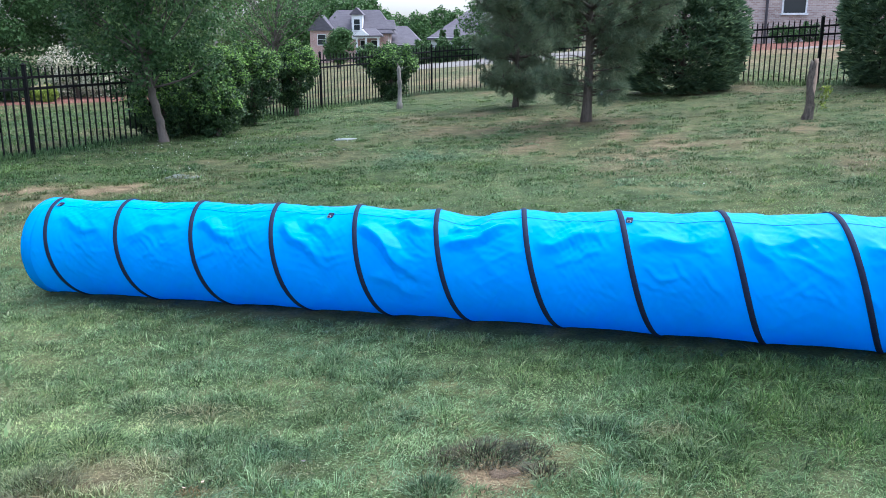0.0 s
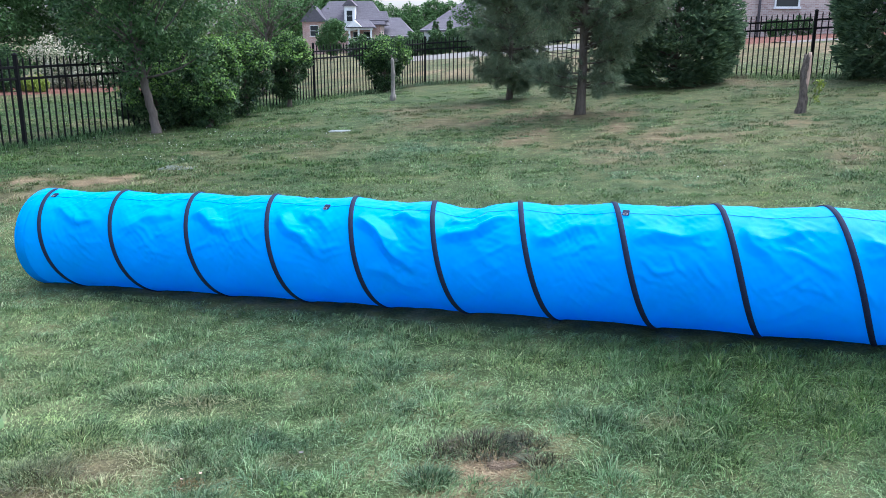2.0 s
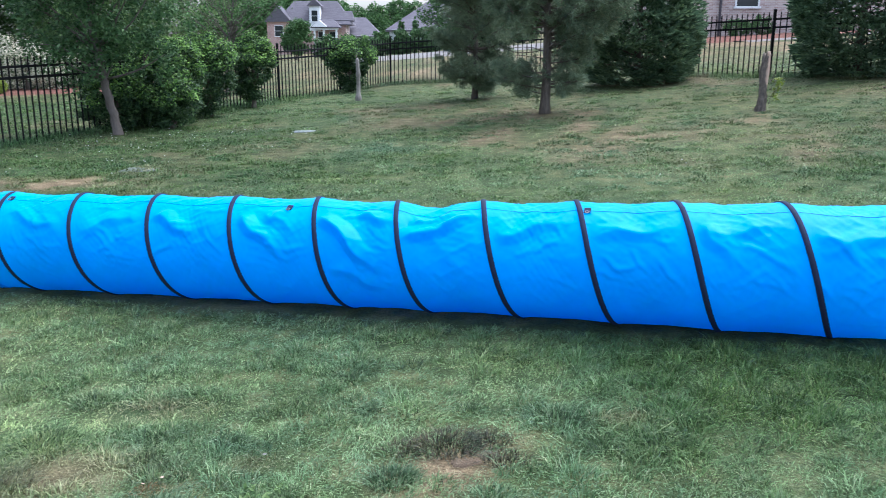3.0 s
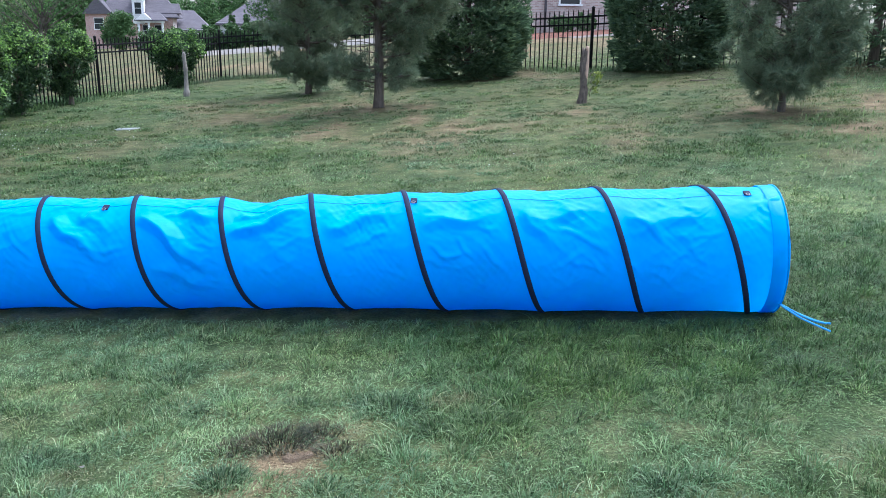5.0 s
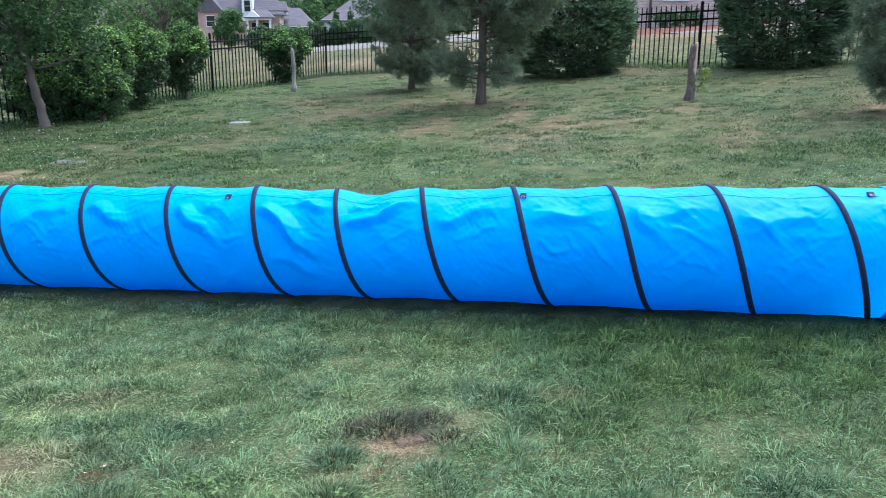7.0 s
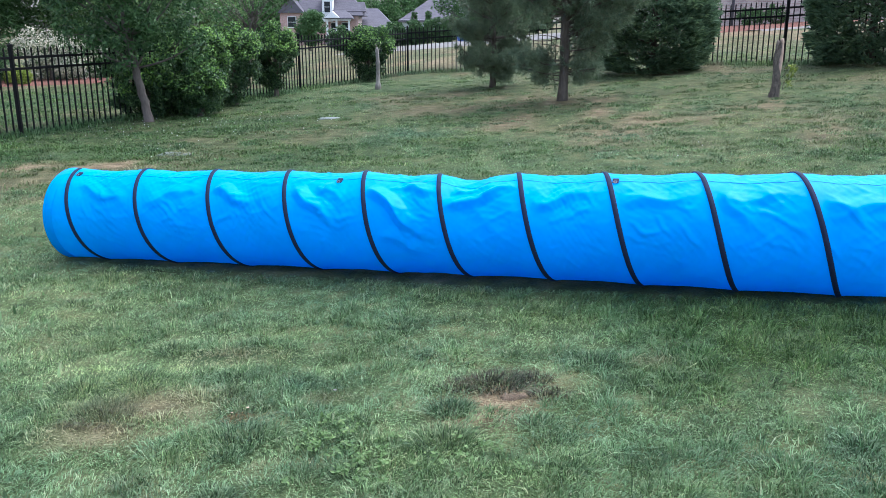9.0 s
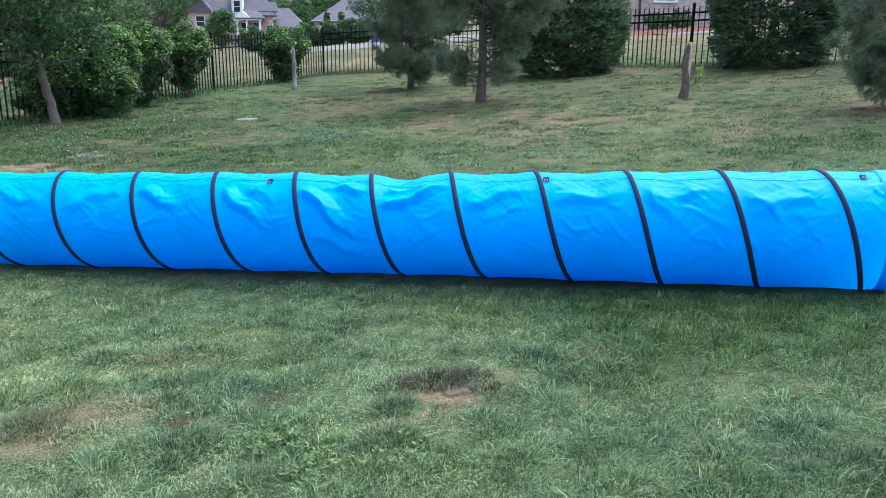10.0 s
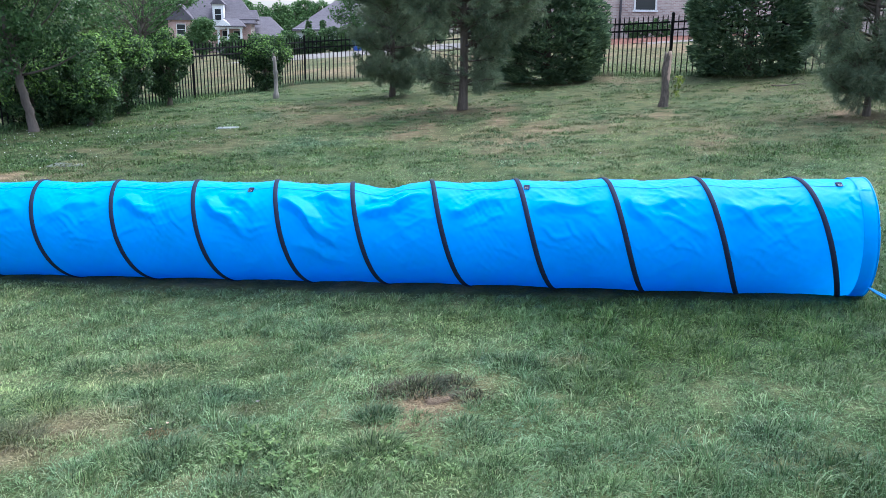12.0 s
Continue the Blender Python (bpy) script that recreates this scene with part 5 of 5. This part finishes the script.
def blades(name, x, y, height, width, rs, mat, label, lean=0.55, tilt_from=None, tone=None, lie=0.0):
    """Bent tapering blades, three triangles each."""
    n = len(x)
    z = terrain(x, y) - 0.004
    a = rs.uniform(0, 6.2832, n)
    if tilt_from is None:
        a = 2.4 * wave(x, y, 4.0, 41) + 2.0 * wave(x, y, 13.0, 42) + 1.6 * wave(x, y, 34.0, 43) + rs.normal(size=n) * 0.85
    ln = lie + np.abs(rs.normal(size=n)) * lean
    dx, dy = np.cos(a), np.sin(a)
    if tilt_from is not None:
        ox, oy = x - tilt_from[0], y - tilt_from[1]
        r = np.hypot(ox, oy) + 1e-6
        k = np.clip(r / tilt_from[2], 0, 1.2)
        dx, dy = dx * 0.55 + ox / r * k, dy * 0.55 + oy / r * k
    h = height
    wx, wy = -np.sin(a + 0.6) * width * 0.5, np.cos(a + 0.6) * width * 0.5
    p0 = np.stack([x - wx, y - wy, z], -1)
    p1 = np.stack([x + wx, y + wy, z], -1)
    mx, my, mz = x + dx * ln * h * 0.35, y + dy * ln * h * 0.35, z + h * 0.6
    p2 = np.stack([mx + wx * 0.8, my + wy * 0.8, mz], -1)
    p3 = np.stack([mx - wx * 0.8, my - wy * 0.8, mz], -1)
    p4 = np.stack([x + dx * ln * h, y + dy * ln * h, z + h * (1 - 0.35 * np.minimum(ln, 1.6) ** 1.5 * 0.6)], -1)
    v = np.stack([p0, p1, p2, p3, p4], 1).reshape(-1, 3)
    b = np.arange(n)[:, None] * 5
    me = mesh_np(name, v, [b + np.array([[0, 1, 2, 3]]), b + np.array([[3, 2, 4]])], mat)
    dry = np.clip(dryness(x, y) * 1.1 - 0.08 + rs.normal(size=n) * 0.1, 0, 1)
    me.attributes.new("dry", "FLOAT", "POINT").data.foreach_set("value", np.repeat(dry, 5).astype(np.float32))
    me.attributes.new("lush_shade", "FLOAT", "POINT").data.foreach_set("value", np.repeat(lush_and_shade(x, y), 5).astype(np.float32))
    shade = np.full(n, 0.5) if tone is None else np.clip(tone + rs.normal(size=n) * 0.06, 0, 1)
    me.attributes.new("tone", "FLOAT", "POINT").data.foreach_set("value", np.repeat(shade, 5).astype(np.float32))
    return tagged(new(name, me), label, "grass", kind="stuff")


# silvery sky sheen of flat-lying blades, painted as lighter tone: x, y, half-widths
SHEEN = [(1.6, 2.85, 0.36, 0.13), (-0.75, 3.05, 0.3, 0.1), (-0.35, 2.6, 0.3, 0.09), (0.75, 2.5, 0.25, 0.1), (-1.5, 3.15, 0.3, 0.08)]


def lawn(name, n, ymin, ymax, spread_x, h0, w0, seed, label, grain):
    rs = np.random.RandomState(seed)
    y = ymin + (ymax - ymin) * rs.uniform(0, 1, n) ** 0.85
    x = 0.35 + rs.uniform(-1, 1, n) * (spread_x * y + 1.2) + 0.07 * y
    d = dryness(x, y)
    keep = rs.uniform(0, 1, n) > 0.8 * np.clip(d * 1.2, 0, 1)
    off, al = near_axis(x, y)
    keep &= ~((np.abs(off) < 0.2) & (al > S_LEFT) & (al < S_RIGHT))
    x, y, d = x[keep], y[keep], d[keep]
    mound = 0.5 * wave(x, y, 0.4 * grain, 23) + 0.6 * wave(x, y, grain, 24) + 0.5 * wave(x, y, 2.3 * grain, 25)
    pale = sum(np.exp(-((x - px) / rx) ** 2 - ((y - py) / ry) ** 2) for px, py, rx, ry in SHEEN)
    tall = np.clip(1 + 0.3 * wave(x, y, 3.4, 21) + 0.45 * mound, 0.3, 2.2)
    h = h0 * tall * rs.uniform(0.55, 1.3, len(x)) * (1 - 0.5 * d) * (1 + 0.5 * lush_and_shade(x, y))
    blades(name, x, y, h, w0 * rs.uniform(0.7, 1.3, len(x)), rs, BLADE, label, 0.75, None, 0.71 - 0.3 * mound - 0.25 * lush_and_shade(x, y) + 0.4 * pale, 0.7)


lawn("near_grass", 340000, 1.35, 5.6, 0.62, 0.0145, 0.0034, 1, "short uneven green lawn grass", 27.0)
lawn("middle_grass", 120000, 5.2, 10.5, 0.66, 0.014, 0.0055, 2, "short green lawn grass behind the tunnel", 12.0)
lawn("far_grass", 110000, 10.0, 24.0, 0.68, 0.016, 0.011, 3, "short green grass towards the fence", 8.0)


rs_o = np.random.RandomState(6)
ox, oy = rs_o.uniform(-12, 14, 42000), rs_o.uniform(-8, 23, 42000)
ow = (np.abs(near_axis(ox, oy)[0]) > 0.3) & (np.abs(ox - 0.35 - 0.07 * oy) > 0.55 * np.maximum(oy, 0) + 0.6)
blades("outer_grass", ox[ow], oy[ow], 0.05 * rs_o.uniform(0.6, 1.2, ow.sum()), np.full(ow.sum(), 0.016), rs_o, BLADE, "short green lawn grass around the yard")


def clumps(name, n, per, ymin, ymax, spread_x, rmin, rmax, h0, w0, seed, label, tint=0.32, vary=0.2):
    """Small bunches whose blades fan outwards, all over the lawn."""
    rs = np.random.RandomState(seed)
    cy = ymin + (ymax - ymin) * rs.uniform(0, 1, n) ** 0.9
    cx = 0.35 + rs.uniform(-1, 1, n) * (spread_x * cy + 1.0) + 0.07 * cy
    off, al = near_axis(cx, cy)
    ok = ~((np.abs(off) < 0.3) & (al > S_LEFT - 0.05) & (al < S_RIGHT + 0.05)) & (dryness(cx, cy) < 0.5) & (wave(cx, cy, 5.0, 27) + 0.5 * lush_and_shade(cx, cy) > rs.normal(size=n) * 0.35)
    cx, cy = cx[ok], cy[ok]
    r = rs.uniform(rmin, rmax, len(cx))
    h = h0 * rs.uniform(0.6, 1.5, len(cx)) * (1 + 0.4 * lush_and_shade(cx, cy))
    X, Y, R, H = (np.repeat(q, per) for q in (cx, cy, r, h))
    a, q = rs.uniform(0, 6.2832, len(X)), np.sqrt(rs.uniform(0, 1, len(X)))
    blades(name, X + R * q * np.cos(a), Y + R * q * np.sin(a), H * rs.uniform(0.5, 1.2, len(X)) * (1.1 - 0.5 * q), np.full(len(X), w0), rs, BLADE, label, 1.25, (X, Y, R), np.repeat(np.clip(rs.normal(tint, vary, len(cx)) - 0.14 * lush_and_shade(cx, cy), 0.03, 0.9), per), 0.3)


clumps("grass_clumps", 3400, 64, 1.4, 4.6, 0.62, 0.035, 0.1, 0.04, 0.0038, 501, "dense bunches of green lawn grass", 0.32, 0.34)
clumps("grass_clumps", 3600, 40, 7.0, 21.0, 0.62, 0.06, 0.2, 0.034, 0.013, 503, "darker bunches of grass on the far lawn", 0.3)
clumps("grass_clumps", 4600, 46, 4.2, 12.0, 0.62, 0.035, 0.12, 0.026, 0.0075, 502, "bunches of grass behind the tunnel", 0.3)


def fence_strip():
    """Longer uncut grass at the foot of the fence."""
    rs = np.random.RandomState(88)
    xs, ys = [], []
    for (x0, y0), (x1, y1) in zip(FENCE, FENCE[1:]):
        L = math.hypot(x1 - x0, y1 - y0)
        n = int(L * 550)
        t, o = rs.uniform(0, 1, n), rs.normal(size=n) * 0.16
        xs.append(x0 + (x1 - x0) * t - (y1 - y0) / L * o)
        ys.append(y0 + (y1 - y0) * t + (x1 - x0) / L * o)
    x, y = np.concatenate(xs), np.concatenate(ys)
    blades("fence_grass", x, y, 0.1 * rs.uniform(0.3, 1.3, len(x)), np.full(len(x), 0.011), rs, TUFT, "longer dark grass at the foot of the fence", 0.6)


fence_strip()


def tuft(x, y, r, h, n, seed, label, mat=None):
    rs = np.random.RandomState(seed)
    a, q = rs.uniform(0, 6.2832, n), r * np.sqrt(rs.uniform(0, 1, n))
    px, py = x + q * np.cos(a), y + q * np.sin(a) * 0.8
    # tone falls towards the middle, painting the shade between crowded blades
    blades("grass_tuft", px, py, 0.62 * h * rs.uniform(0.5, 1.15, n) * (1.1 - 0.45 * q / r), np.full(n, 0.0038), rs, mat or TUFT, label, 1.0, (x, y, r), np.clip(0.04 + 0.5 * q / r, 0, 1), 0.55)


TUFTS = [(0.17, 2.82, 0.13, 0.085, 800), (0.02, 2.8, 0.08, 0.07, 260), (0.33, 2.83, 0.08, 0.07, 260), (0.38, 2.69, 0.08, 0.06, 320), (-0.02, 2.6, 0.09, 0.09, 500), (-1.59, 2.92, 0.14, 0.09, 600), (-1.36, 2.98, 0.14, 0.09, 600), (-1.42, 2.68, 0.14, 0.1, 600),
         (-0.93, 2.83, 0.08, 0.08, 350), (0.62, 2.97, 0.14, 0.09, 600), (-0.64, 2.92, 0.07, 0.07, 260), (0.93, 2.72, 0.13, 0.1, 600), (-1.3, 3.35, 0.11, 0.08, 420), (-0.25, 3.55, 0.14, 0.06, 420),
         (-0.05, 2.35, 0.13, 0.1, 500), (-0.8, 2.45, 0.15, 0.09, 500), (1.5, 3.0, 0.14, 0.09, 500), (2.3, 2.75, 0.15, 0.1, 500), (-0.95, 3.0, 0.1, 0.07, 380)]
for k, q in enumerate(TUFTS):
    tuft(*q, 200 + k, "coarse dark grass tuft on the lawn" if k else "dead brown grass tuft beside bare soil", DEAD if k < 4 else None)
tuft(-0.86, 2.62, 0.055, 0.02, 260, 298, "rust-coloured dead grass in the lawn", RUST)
rs_t = np.random.RandomState(299)
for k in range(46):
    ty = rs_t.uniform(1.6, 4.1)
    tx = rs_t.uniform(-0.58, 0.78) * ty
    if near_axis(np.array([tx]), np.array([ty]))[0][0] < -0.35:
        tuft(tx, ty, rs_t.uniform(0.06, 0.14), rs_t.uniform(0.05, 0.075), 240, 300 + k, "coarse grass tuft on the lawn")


def clover():
    """White clover heads scattered towards the fence."""
    rs = np.random.RandomState(77)
    n = 150
    x, y = rs.normal(-3.4, 1.1, n), rs.normal(12.0, 1.4, n)
    x[:6], y[:6] = rs.uniform(-4.5, 3, 6), rs.uniform(6, 11, 6)
    v, f = leaves(np.stack([x, y, terrain(x, y) + 0.055], -1), 0.005, 4, 0.0095, rs, 0.8, 0.9)
    tagged(new("clover_heads", mesh_np("clover_heads", v, f, WHITE, False)), "tiny white clover heads in the grass", "clover", kind="stuff")


clover()
tuft(5.12, 13.9, 0.22, 0.16, 260, 401, "dark coarse grass tuft beside bare ground")
tuft(4.75, 13.5, 0.13, 0.13, 160, 402, "dark coarse grass tuft beside bare ground")


def weeds():
    """Broad-leaved weeds among the blades."""
    rs = np.random.RandomState(91)
    for k, (x, y, r, n) in enumerate(WEEDS):
        cx, cy = x + r * rs.normal(size=n), y + 0.7 * r * rs.normal(size=n)
        v, f = leaves(np.stack([cx, cy, terrain(cx, cy) + 0.03], -1), 0.025, 9, 0.02, rs, 1.6, 0.6, 0.4)
        tagged(new("weed_patch", mesh_np("weed_patch", v, f, LEAF_PALE, False)), "low pale green broad-leaved weeds in the lawn", "weeds", kind="stuff")


WEEDS = [(-0.45, 2.38, 0.1, 26), (-0.36, 2.2, 0.09, 22), (0.05, 2.18, 0.07, 14)]
weeds()


def dry_leaf(x, y, size, turn, mat, label):
    """One curled fallen leaf."""
    n = 7
    u, w = np.meshgrid(np.linspace(-1, 1, n), np.linspace(-1, 1, 5), indexing="ij")
    half = 0.5 * (1 - u ** 2) ** 0.7
    v = np.stack([u * size / 2, w * half * size * 0.5, 0.012 + 0.12 * size * (u ** 2 + (w * half) ** 2)], -1).reshape(-1, 3)
    i, j = np.meshgrid(np.arange(n - 1), np.arange(4), indexing="ij")
    f = np.stack([i * 5 + j, (i + 1) * 5 + j, (i + 1) * 5 + j + 1, i * 5 + j + 1], -1).reshape(-1, 4)
    ob = tagged(new("dry_leaf", mesh_np("dry_leaf", v, f, mat)), label, "leaf", "fallen leaves")
    ob.matrix_basis = pose(x, y, tz(x, y) + 0.02, 12, 8, turn)


dry_leaf(-0.49, 2.77, 0.02, 30, CONCRETE, "small pale curled leaf lying on the grass")
dry_leaf(-0.82, 2.64, 0.018, 70, BARE_WOOD, "small orange-brown dry leaf on the grass")
dry_leaf(-0.87, 2.6, 0.018, 140, BARE_WOOD, "small orange-brown dry leaf on the grass")
